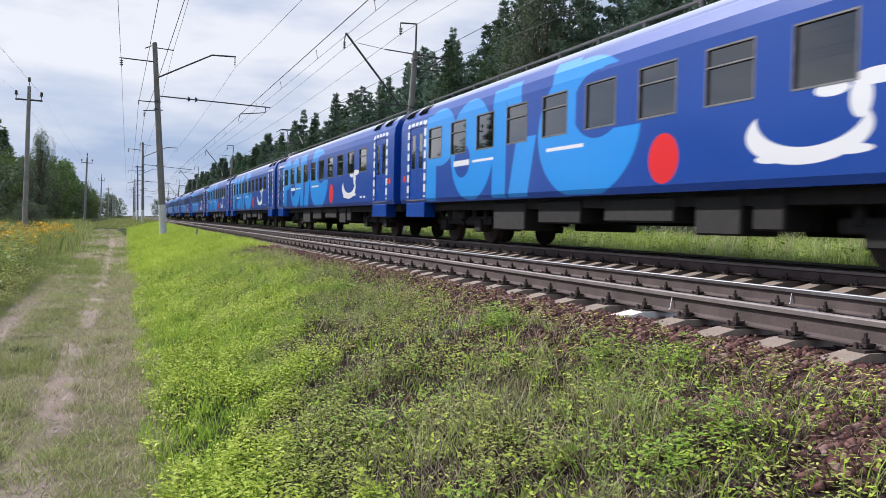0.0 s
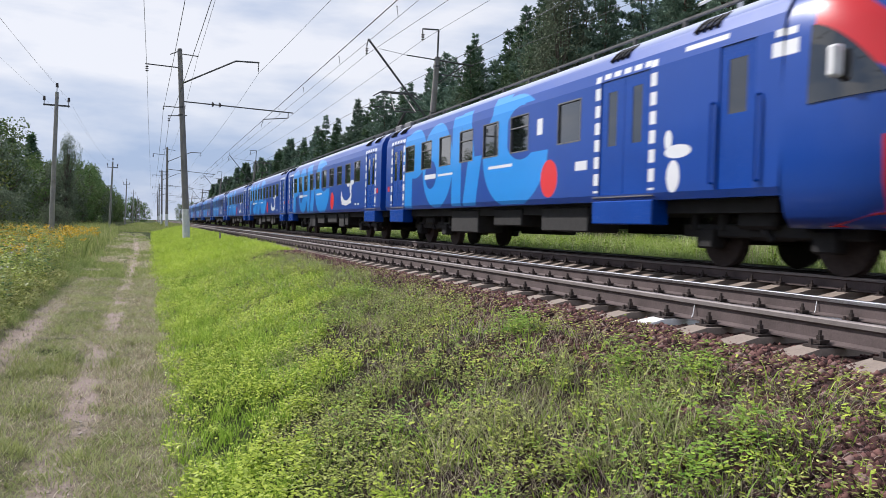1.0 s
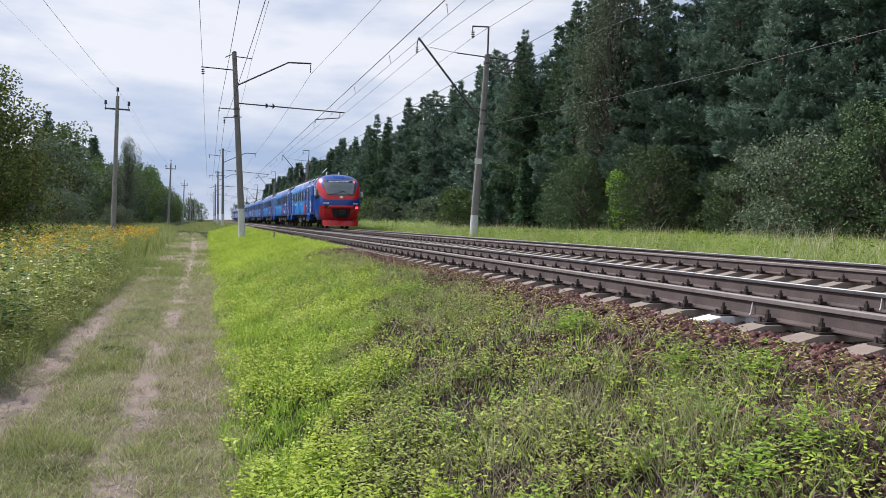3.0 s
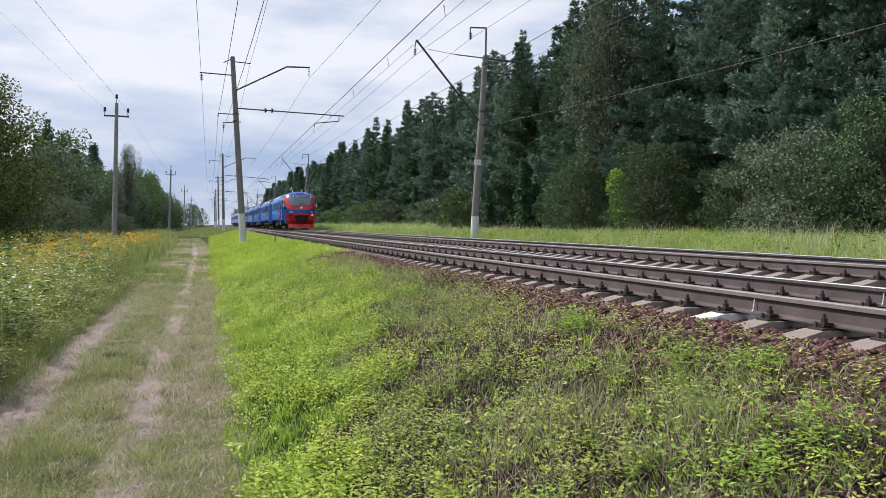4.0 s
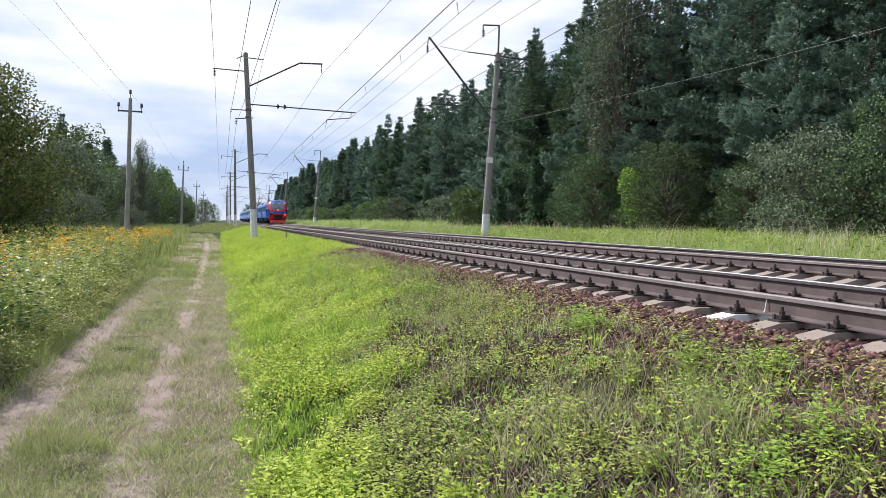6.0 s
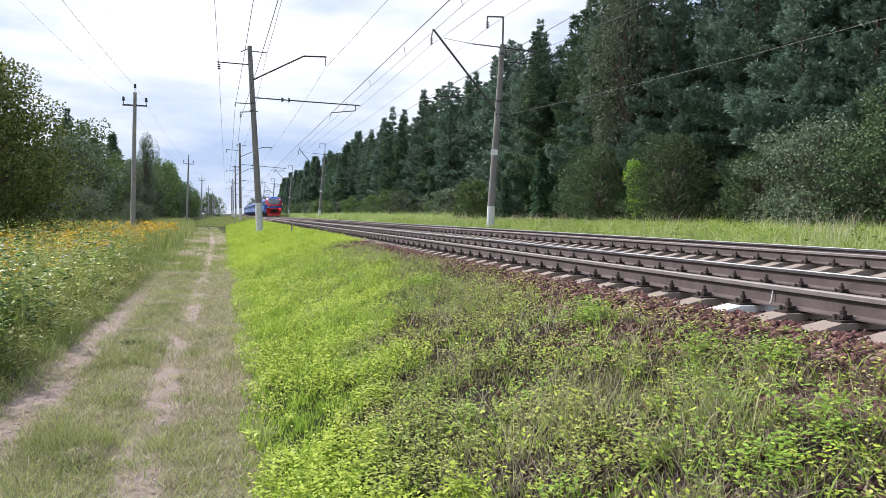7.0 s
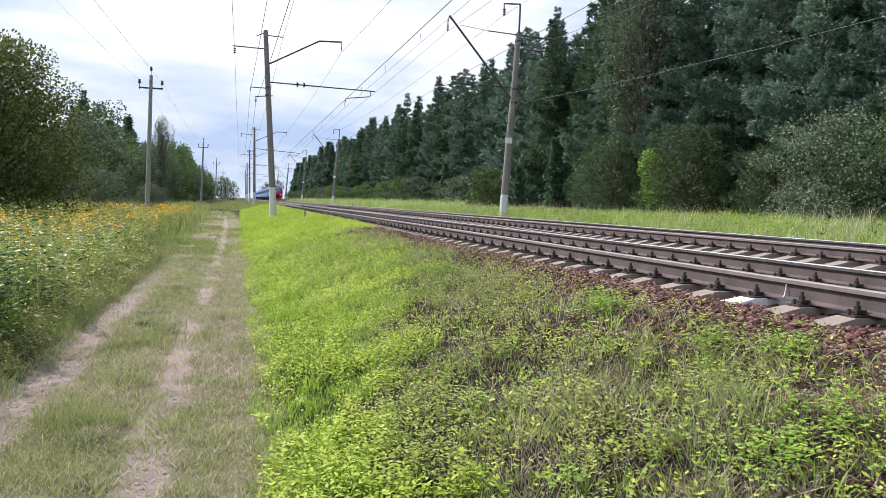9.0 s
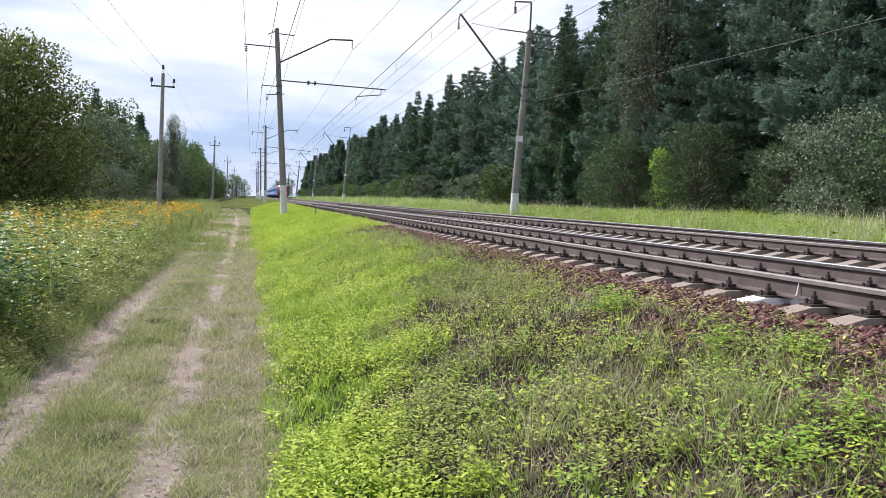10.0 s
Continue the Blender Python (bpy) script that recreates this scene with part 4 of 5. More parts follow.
            rows_.append([(y, lo_ + (hi_ - lo_) * j / 4) for j in range(5)])
        g = [[[bm.verts.new((s * (nose_side(y, z) + o), y, z)) for y, z in r] for r in rows_] for o in (0.014, -0.03)]
        for i in range(cols):
            for j in range(4):
                bm.faces.new((g[0][i][j], g[0][i + 1][j], g[0][i + 1][j + 1], g[0][i][j + 1]))
            for j in (0, 4):
                bm.faces.new((g[0][i][j], g[0][i + 1][j], g[1][i + 1][j], g[1][i][j]))
        for i in (0, cols):
            for j in range(4):
                bm.faces.new((g[0][i][j], g[0][i][j + 1], g[1][i][j + 1], g[1][i][j]))
        bmesh.ops.recalc_face_normals(bm, faces=bm.faces)
        obj("cab_window", bm, M_GLASS, car, "dark cab side window")
        bm = bmesh.new()
        a, b = sorted((s * 1.72, s * 1.88))
        box(bm, a, b, -20.3, -20.15, 2.5, 2.9, 0.03)
        obj("mirror", bm, M_WHITEPAINT, car)
        # cab door with handrails
        d = empty("cab_door")
        d.parent = car
        xa, xb = sorted((s * (SIDE - 0.05), s * (SIDE - 0.02)))
        y0, y1 = cab_door
        bm = bmesh.new()
        box(bm, xa, xb, y0, y1, 1.2, 2.3)
        box(bm, xa, xb, y0, y0 + 0.18, 2.3, 3.1)
        box(bm, xa, xb, y1 - 0.18, y1, 2.3, 3.1)
        box(bm, xa, xb, y0, y1, 3.1, 3.32)
        obj("door_leaf", bm, M_BLUEPAINT, d)
        bm = bmesh.new()
        box(bm, xa + 0.008, xb - 0.008, y0 + 0.18, y1 - 0.18, 2.3, 3.1)
        obj("pane", bm, M_GLASS, d)
        for yy in (y0 - 0.1, y1 + 0.1):
            bm = bmesh.new()
            rod(bm, (s * 1.8, yy, 1.3), (s * 1.8, yy, 2.5), 0.022, n=6)
            for zz in (1.3, 2.5):
                rod(bm, (s * 1.72, yy, zz), (s * 1.8, yy, zz), 0.02, n=6)
            obj("handrail", bm, M_BLUEPAINT, car)
        for k, w in enumerate(wins):
            window_parts(car, w, 0.48, s, k % 2 == 1)
        for a, b in doors:
            door_parts(car, a, b, s)
    # bumper beam, coupler recess, coupler and snow plough
    obj("bumper_beam", nose_patch(lambda u, v: (u * 2 - 1) * 0.92, 1.53, 1.76, 12, 2, 0.10, 0.12), M_REDPAINT, car, "bright red bumper beam", smooth=True)
    obj("coupler_recess", nose_patch(lambda u, v: (u * 2 - 1) * (0.6 + 0.12 * v), 0.86, 1.52, 10, 4, 0.03), M_RUBBER, car, "black coupler recess")
    bm = bmesh.new()
    rod(bm, (0, -21.4, 1.15), (0, -21.98, 1.15), 0.13, n=10)
    box(bm, -0.24, 0.24, -22.18, -21.88, 0.95, 1.4, 0.05)
    obj("coupler", bm, M_UNDER, car, "dark automatic coupler")
    for k in range(2):
        bm = bmesh.new()
        s = -1 if k else 1
        rod(bm, (s * 0.45, -21.62, 1.1), (s * 0.45, -21.86, 0.7), 0.03, n=6)
        obj("hose", bm, M_RUBBER, car)
    obj("lower_apron", nose_patch(lambda u, v: (u * 2 - 1) * 1.5, 0.66, 0.84, 14, 1, 0.04, 0.1), M_REDPAINT, car)
    bm = bmesh.new()
    g = []
    for z, f_, w in ((0.2, -21.88, 1.34), (0.62, -21.65, 1.38)):
        row = []
        for i in range(13):
            u = i / 6 - 1
            row.append((u * w, f_ + 0.55 * abs(u) ** 2.5, z))
        g.append(row)
    fr = [[bm.verts.new(p) for p in row] for row in g]
    bk = [[bm.verts.new((p[0] * 0.97, p[1] + 0.06, p[2])) for p in row] for row in g]
    for i in range(12):
        bm.faces.new((fr[0][i], fr[0][i + 1], fr[1][i + 1], fr[1][i]))
        bm.faces.new((bk[0][i], bk[1][i], bk[1][i + 1], bk[0][i + 1]))
        bm.faces.new((fr[1][i], fr[1][i + 1], bk[1][i + 1], bk[1][i]))
        bm.faces.new((fr[0][i + 1], fr[0][i], bk[0][i], bk[0][i + 1]))
    bmesh.ops.recalc_face_normals(bm, faces=bm.faces)
    obj("plough", bm, M_REDPAINT, car, "curved red track plough")
    bm = bmesh.new()
    for s in (-1, 1):
        rod(bm, (s * 0.8, -21.15, 1.0), (s * 0.8, -21.5, 0.5), 0.06, n=6)
    obj("plough_bracket", bm, M_UNDER, car)
    for y in (-3.9, -18.4):
        bogie(car, y)
    underboxes(car, [(-8.4, -6.4, 0.4, M_UNDERBOX), (-11.0, -9.4, 0.6, M_UNDER), (-14.0, -12.0, 0.5, M_UNDERBOX)])
    roof_gear(car, None, True)
    bm = bmesh.new()
    rod(bm, (-0.5, -17.0, 4.2), (-0.5, -17.0, 4.55), 0.05, n=6)
    rod(bm, (0.5, -17.0, 4.2), (0.5, -17.0, 4.55), 0.05, n=6)
    rod(bm, (-0.7, -16.2, 4.55), (-0.7, -18.6, 4.75), 0.03, n=6)
    obj("roof_aerial", bm, M_WHITEPAINT, car)
    bm = bmesh.new()
    rod(bm, (0.7, -19.75, 3.95), (0.73, -19.8, 4.35), 0.035, 0.02, n=6)
    obj("horn", bm, M_WHITEPAINT, car)
    return car


def nose_side(y, z):
    """Half-width of the cab at a place along it."""
    w, yf = level_at(z)
    k = min(max((y - NOSE_BACK) / (yf - NOSE_BACK), 0.0), 0.9999)
    return w * (1 - k ** 3.0) ** (1 / 3.0)


TRAIN = [cab_car(), coach(-17.9)]
plain = coach(None)
TRAIN.append(plain)
for k in range(7):
    TRAIN.append(copy_thing(TRAIN[1] if k % 2 == 0 else plain, Matrix()))


# ---- plants: building blocks ----
RS = np.random.RandomState(7)


def diamonds(c, along, size, aspect=0.4, flat=0.0):
    """Small pointed leaves at c, each lying along a direction; returns points and quads."""
    n_ = len(c)
    along = along / np.maximum(np.linalg.norm(along, axis=1, keepdims=True), 1e-6)
    side = np.cross(along, RS.normal(size=(n_, 3)) + np.array([0, 0, flat]))
    side /= np.maximum(np.linalg.norm(side, axis=1, keepdims=True), 1e-6)
    s = np.asarray(size).reshape(-1, 1) * np.ones((n_, 1))
    v = np.stack([c, c + along * s * 0.5 + side * s * aspect * 0.5, c + along * s, c + along * s * 0.5 - side * s * aspect * 0.5], 1)
    return v.reshape(-1, 3), np.arange(n_ * 4).reshape(-1, 4)


def blades(p, h, w, lean):
    """Bent grass blades standing on the points p; returns points and triangles."""
    n_ = len(p)
    a = RS.uniform(0, math.tau, n_)
    side = np.stack([np.cos(a), np.sin(a), np.zeros(n_)], 1) * np.asarray(w).reshape(-1, 1) * 0.5
    b = RS.uniform(0, math.tau, n_)
    d = np.stack([np.cos(b), np.sin(b), np.zeros(n_)], 1) * (np.asarray(h) * RS.uniform(0.2, 1.0, n_) * lean).reshape(-1, 1)
    up = np.zeros((n_, 3))
    up[:, 2] = h
    mid, tip = p + up * 0.58 + d * 0.35, p + up * 0.95 + d
    v = np.stack([p - side, p + side, mid - side * 0.75, mid + side * 0.75, tip], 1).reshape(-1, 3)
    k = np.arange(n_)[:, None, None] * 5 + np.array([[0, 1, 3], [0, 3, 2], [2, 3, 4]])
    return v, k.reshape(-1, 3)


def lattice(x, y, scale, seed):
    """Smooth random field between 0 and 1."""
    g = np.random.RandomState(seed).uniform(0, 1, (64, 64))
    u, v = np.asarray(x) * scale + 200, np.asarray(y) * scale + 200
    i, j = np.floor(u).astype(int), np.floor(v).astype(int)
    a, b = u - i, v - j
    a, b = a * a * (3 - 2 * a), b * b * (3 - 2 * b)
    i, j, k, l = i % 64, j % 64, (i + 1) % 64, (j + 1) % 64
    return (g[i, j] * (1 - a) + g[k, j] * a) * (1 - b) + (g[i, l] * (1 - a) + g[k, l] * a) * b


def patch(x, y, s=1.0, o=0.0):
    """Uneven growth: clumps at two scales, spread about a half."""
    seed = int(o * 10) + 3
    f = 0.62 * lattice(x, y, s, seed) + 0.38 * lattice(x, y, s * 2.7, seed + 1)
    return np.clip((f - 0.5) * 1.7 + 0.5, 0, 1)


def tufts(xy, per, spread, h0, h1, w0, w1, lean, name, mat, label, category="grass"):
    """Tufts of blades round the places xy, all one piece of greenery."""
    n_ = len(xy) * per
    q = np.repeat(xy, per, 0) + RS.normal(scale=spread, size=(n_, 2))
    hh = np.repeat(RS.uniform(h0, h1, len(xy)), per) * RS.uniform(0.55, 1.1, n_)
    hh = hh * (0.5 + np.clip(patch(q[:, 0], q[:, 1], 3.3, 4.0), 0, 1))
    p = np.stack([q[:, 0], q[:, 1], height(q[:, 0], q[:, 1]) - 0.01], 1)
    v, f = blades(p, hh, RS.uniform(w0, w1, n_), lean)
    return tagged(soup(name, v, f, mat), label, category, kind="stuff")


def rosettes(xy, leaves, size0, size1, rise, name, mat, label, stem=0.0, aspect=0.42, flat=4.0):
    """Low broad-leaved plants: leaves spread from a stem."""
    n_ = len(xy) * leaves
    q = np.repeat(xy, leaves, 0)
    hgt = np.repeat(RS.uniform(0.3, 1.0, len(xy)), leaves) * stem * RS.uniform(0.15, 1.0, n_)
    a = RS.uniform(0, math.tau, n_)
    out = RS.uniform(0.0, 0.04, n_)
    c = np.stack([q[:, 0] + np.cos(a) * out, q[:, 1] + np.sin(a) * out, height(q[:, 0], q[:, 1]) + 0.015 + hgt], 1)
    d = np.stack([np.cos(a), np.sin(a), RS.uniform(-0.15, rise, n_)], 1)
    v, f = diamonds(c, d, RS.uniform(size0, size1, n_), aspect, flat)
    return tagged(soup(name, v, f, mat), label, "weeds", kind="stuff")


def scatter(count, x0, x1, y0, y1, near=1.6):
    """Places in a strip, thinning out with distance."""
    t = RS.uniform(0, 1, count) ** near
    return np.stack([RS.uniform(x0, x1, count), y0 + (y1 - y0) * t], 1)


def keep(xy, chance):
    return xy[RS.uniform(0, 1, len(xy)) < chance]


# ---- trees ----
def taper(bm, pts, r0, r1, n=7):
    for i, (a, b) in enumerate(zip(pts[:-1], pts[1:])):
        k = len(pts) - 1
        rod(bm, a, b, r0 + (r1 - r0) * i / k, r0 + (r1 - r0) * (i + 1) / k, n=n)


def conifer(kind, tall, seed, fine, label, bare=0.06, coarse=1.0):
    """A pine or spruce: trunk and limbs in whorls, each limb a flat plume of needle sprays."""
    rs = np.random.RandomState(seed)
    t = tagged(empty("pine_tree" if kind == "pine" else "spruce_tree"), label, "tree")
    bm = bmesh.new()
    wob = rs.normal(scale=0.12, size=(7, 2)) * np.linspace(0, 1, 7)[:, None]
    taper(bm, [(wob[i][0], wob[i][1], tall * i / 6 * 0.98) for i in range(7)], 0.011 * tall, 0.02)
    cs, ds, ss = [], [], []
    z = tall * bare
    while z < tall * 0.99:
        u = (z / tall - bare) / (1 - bare)
        if kind == "pine":
            reach = tall * 0.18 * min(1.0, 1.3 * (1.0 - u) ** 0.75) * (0.8 + 0.2 * math.sin(u * 11 + seed))
        else:
            reach = tall * 0.175 * (1.02 - u) ** 0.75
        turn = rs.uniform(0, math.tau)
        limbs = 5 if u > 0.7 else 6
        for k in range(limbs):
            a = turn + k * math.tau / limbs + rs.normal() * 0.25
            r = max(0.3, reach * rs.choice([0.55, 0.8, 0.95, 1.1, 1.3]) * rs.uniform(0.9, 1.1))
            ca, sa = math.cos(a), math.sin(a)
            rise = rs.uniform(-0.05, 0.25) if kind == "pine" else rs.uniform(-0.42, -0.18) + 0.6 * u
            lift = rs.uniform(0.05, 0.2) if kind == "pine" else rs.uniform(0.12, 0.25)
            zb = z + rs.uniform(-0.35, 0.35) * (1 - 0.6 * u)
            if fine and r > 0.8:
                rod(bm, (0, 0, zb), (ca * r * 0.75, sa * r * 0.75, zb + r * 0.75 * (rise + lift * 0.7)), 0.035, 0.01, n=3)
            n_ = int(r * r * (48 if fine else 16 / coarse ** 1.6)) + (26 if fine else 16)
            s_ = rs.uniform(0.08, 1.0, n_) ** 0.6
            # side twigs bunch the needles into a few tongues
            tongues = max(3, int(r * 2.2))
            q = np.floor(s_ * tongues) / tongues
            lat = rs.uniform(-1, 1, n_) * 0.34 * r * np.sqrt(np.clip(1.08 - s_, 0.03, 1)) * np.clip(s_ * 2.5, 0.3, 1)
            along = q * 0.45 + s_ * 0.55 + np.abs(lat) / r * 0.35
            h = along * r * (rise + lift * along) + rs.normal(scale=0.06 + 0.03 * r, size=n_) - np.abs(lat) * (0.0 if kind == "pine" else 0.3)
            cs.append(np.stack([ca * r * along - sa * lat, sa * r * along + ca * lat, zb + h], 1))
            sg = np.sign(lat)
            dd = np.stack([ca * 0.8 - sa * sg * 0.6, sa * 0.8 + ca * sg * 0.6, np.full(n_, 0.45 if kind == "pine" else -0.15)], 1)
            ds.append(dd + rs.normal(scale=0.5, size=(n_, 3)))
            ss.append(rs.uniform(0.20, 0.40, n_) * (1.0 if fine else 1.75 * coarse) * (1.1 - 0.35 * u))
        z += 1.2 * rs.uniform(0.7, 1.3) * (1.15 - 0.85 * u) * tall / 20
    obj("trunk", bm, M_PINEBARK if kind == "pine" else M_BARK, t)
    c, d, l = np.concatenate(cs), np.concatenate(ds), np.concatenate(ss)[:, None]
    d /= np.linalg.norm(d, axis=1, keepdims=True)
    side = np.cross(d, rs.normal(size=c.shape) + np.array([0, 0, 0.9]))
    side *= l * 0.2 / np.maximum(np.linalg.norm(side, axis=1, keepdims=True), 1e-6)
    v = np.stack([c - side, c + side, c + d * l], 1).reshape(-1, 3)
    soup("crown", v, np.arange(len(v)).reshape(-1, 3), M_PINE if kind == "pine" else M_SPRUCE, t)
    return t


def broadleaf(name, tall, wide, seed, count, leaf, mat, label, low=0.12, lumps=26):
    """A leafy tree or bush: limbs that end in uneven clumps of leaves."""
    rs = np.random.RandomState(seed)
    t = tagged(empty(name), label, "bush" if "bush" in name else "tree")
    bm = bmesh.new()
    top = tall * 0.62
    taper(bm, [(0, 0, -0.1), (rs.normal() * 0.05, rs.normal() * 0.05, top * 0.5), (rs.normal() * 0.15, rs.normal() * 0.15, top)], 0.016 * tall, 0.03)
    cs, ds = [], []
    for k in range(lumps):
        u = (k + 0.5) / lumps
        zc = tall * (low + (0.93 - low) * u)
        env = wide * math.sqrt(max(0.05, 1 - ((u - 0.38) / 0.66) ** 2))
        a = k * 2.399 + rs.normal() * 0.3
        r = env * rs.uniform(0.3, 0.95)
        c = np.array([math.cos(a) * r, math.sin(a) * r, zc])
        rod(bm, (0, 0, min(zc * 0.55, top)), tuple(c), 0.010 * tall, 0.012, n=4)
        m_ = count // lumps
        g = rs.normal(size=(m_, 3))
        g /= np.linalg.norm(g, axis=1, keepdims=True)
        rad = rs.uniform(0.35, 1.05, (m_, 1)) ** 0.6
        size = np.array([wide * 0.30, wide * 0.30, tall * 0.085]) * rs.uniform(0.65, 1.5)
        cs.append(c + g * rad * size)
        ds.append(g * 0.7 + rs.normal(size=(m_, 3)) * 0.8 + np.array([0, 0, -0.15]))
    obj("trunk", bm, M_BARK, t)
    c, d = np.concatenate(cs), np.concatenate(ds)
    c[:, 2] = np.maximum(c[:, 2], 0.05)
    v, f = diamonds(c, d, rs.uniform(0.7, 1.3, len(c)) * leaf, 0.62)
    soup("crown", v, f, mat, t)
    return t


def plant(tree, x, y, scale=1.0, first=False, lean=0.0, group="", label=""):
    m = pose(x, y, float(height(x, y)) - 0.05, lean, lean, random.uniform(0, 360)) @ Matrix.Scale(scale, 4)
    if first:
        tree.matrix_world = m
        ob = tree
    else:
        tree.scale = (1, 1, 1)
        ob = copy_thing(tree, m)
        ob.matrix_world = m
    return tagged(ob, label, group=group)


def woods():
    pines = [conifer("pine", 21, 11 + k, True, "tall dark green pine at the forest edge") for k in range(3)]
    spruces = [conifer("spruce", 20, 31 + k, True, "tall dark green spruce at the forest edge", 0.04) for k in range(2)]
    far_pines = [conifer("pine", 21, 51 + k, False, "dark green pine in the forest behind the line") for k in range(2)]
    far_spruce = conifer("spruce", 20, 61, False, "dark green spruce in the forest behind the line", 0.05)
    distant = [conifer("pine", 21, 53, False, "dark green pine far along the line", coarse=2.0), conifer("spruce", 20, 63, False, "dark green spruce far along the line", 0.05, 2.0)]
    birch = broadleaf("birch_tree", 19, 2.6, 71, 15000, 0.17, M_WILLOW, "slim leafy birch among dark conifers", 0.2, 40)
    bushes = [broadleaf("bush", 5.6, 2.9, 81, 13000, 0.12, M_DARKLEAF, "dense dark green leafy bush at the forest edge", 0.06, 48),
              broadleaf("bush", 5.0, 3.0, 82, 13000, 0.12, M_WILLOW, "pale grey-green willow bush at the forest edge", 0.06, 48),
              broadleaf("bush", 5.2, 1.6, 83, 4200, 0.15, M_BRIGHT, "light green young maple among dark bushes", 0.2, 18)]
    used = set()

    def put(tree, x, y, scale, group, label=""):
        plant(tree, x, y, scale, tree.name not in used, random.uniform(-1.5, 1.5), group, label)
        used.add(tree.name)

    rnd = random.Random(5)
    # edge of the forest, near stretch
    y = 14.0
    while y < 120:
        for row, x0 in enumerate((28.5, 32.5)):
            tree = rnd.choice(pines + [pines[0]] + spruces if y < 78 and row == 0 or y < 60 else far_pines + far_pines + [far_spruce])
            put(tree, x0 + rnd.uniform(-1.3, 1.3), y + rnd.uniform(-0.8, 0.8) + row * 1.5, rnd.uniform(0.74, 0.95) + 0.08 * row, "forest edge trees")
        y += rnd.uniform(2.7, 3.7) * (1 if y < 60 else 1.25)
    for x, yy, s in ((26.4, 48.5, 0.98), (27.2, 52.0, 0.92), (28.5, 71.0, 0.9)):
        put(birch, x, yy, s, "forest edge trees")
    # deeper rows and the far stretch
    y = -30.0
    while y < 420:
        for x0 in ((28.5, 32.5, 37.5) if y < 14 else (37.5, 42) if y < 120 else (28.5, 32.5, 37)):
            put(rnd.choice(distant if y < 8 or y > 190 or x0 == 42 else far_pines + [far_spruce]), x0 + rnd.uniform(-1.6, 1.6), y + rnd.uniform(-1.5, 1.5), rnd.uniform(0.74, 0.95) + (0.1 if x0 > 30 else 0), "forest trees")
        y += rnd.uniform(4.2, 6.0) * (1 if y < 120 else 1.3)
    # bushes in front of the forest
    for k, x, yy, s in ((0, 24.6, 49.0, 1.05), (2, 25.2, 44.5, 0.85), (0, 25.0, 40.5, 1.0), (1, 24.4, 28.4, 0.92), (0, 25.2, 24.0, 1.05), (0, 25.6, 33.5, 0.72), (0, 26.5, 21.5, 0.95), (0, 26.0, 15.5, 0.9), (1, 25.5, 11, 0.8)):
        put(bushes[k], x, yy, s, "bushes at the forest edge")
    small = conifer("spruce", 6.0, 91, True, "small young spruce in front of the forest", 0.02)
    for x, yy, s in ((24.5, 59.0, 0.95), (24.0, 66.0, 0.7), (23.5, 90.0, 0.9), (24.5, 80.0, 0.75)):
        put(small, x, yy, s, "young spruces")
    lite = [broadleaf("bush", 4.2, 2.3, 84, 2200, 0.25, M_BROAD, "leafy green bush along the line", 0.06, 16), broadleaf("bush", 3.8, 2.2, 85, 2200, 0.25, M_WILLOW, "pale green bush along the line", 0.06, 16)]
    y = 70.0
    while y < 380:
        put(rnd.choice(lite), 23.5 + rnd.uniform(-1.5, 1.5), y, rnd.uniform(0.7, 1.15), "bushes along the line")
        y += rnd.uniform(3.5, 7)
    # undergrowth in the shade between the trunks
    y = 6.0
    while y < 130:
        for x0 in (30.5, 35.0):
            put(lite[0], x0 + rnd.uniform(-1, 1), y + rnd.uniform(-1, 1), rnd.uniform(0.85, 1.2), "forest undergrowth", "dark leafy undergrowth between the forest trunks")
        y += rnd.uniform(3.0, 4.2)
    # other side of the track: one big bush, then mixed woods
    big = broadleaf("bush", 7.0, 3.4, 86, 42000, 0.115, M_SHRUB, "large spreading leafy bush beside the meadow", 0.03, 80)
    put(big, -8.2, 30.0, 0.97, "bushes in the meadow")
    put(big, -12.0, 25.5, 0.9, "bushes in the meadow")
    leafy_trees = [broadleaf("leafy_tree", 11.5, 3.6, 87, 3600, 0.32, M_BROAD, "rounded green leafy tree in the wood", 0.08, 26), broadleaf("leafy_tree", 10, 3.4, 88, 3600, 0.32, M_WILLOW, "grey-green leafy tree in the wood", 0.08, 26)]
    put(bushes[1], -6.2, 60.0, 0.5, "bushes in the meadow", "pale willow bush beside a utility pole")
    put(bushes[1], -12.0, 74.0, 0.8, "bushes in the meadow", "pale willow bush at the wood's edge")
    for x, yy, s in ((-17.5, 98, 0.68), (-16.6, 101, 0.62), (-18.5, 104, 0.66)):
        put(spruces[0], x, yy, s, "trees across the meadow")
    put(birch, -11.5, 125, 0.72, "trees across the meadow")
    y = 86.0
    while y < 420:
        for x0 in (-15.5, -20.5, -26):
            tree = rnd.choice(leafy_trees * 5 + [distant[1]])
            s = rnd.uniform(0.6, 0.8) if tree is distant[1] else rnd.uniform(0.75, 1.1)
            put(tree, x0 + rnd.uniform(-2, 2), y + rnd.uniform(-2, 2), s * (1.0 if y < 130 else 1.12), "trees across the meadow")
        y += rnd.uniform(4.5, 6.5) * (1 if y < 150 else 1.4)
    # woods that close the meadow beside and behind the view
    for yy in range(-44, 84, 7):
        for x0 in (-27, -33):
            put(rnd.choice(leafy_trees), x0 + rnd.uniform(-2, 2), yy + rnd.uniform(-2, 2), rnd.uniform(0.5, 0.75), "trees across the meadow")
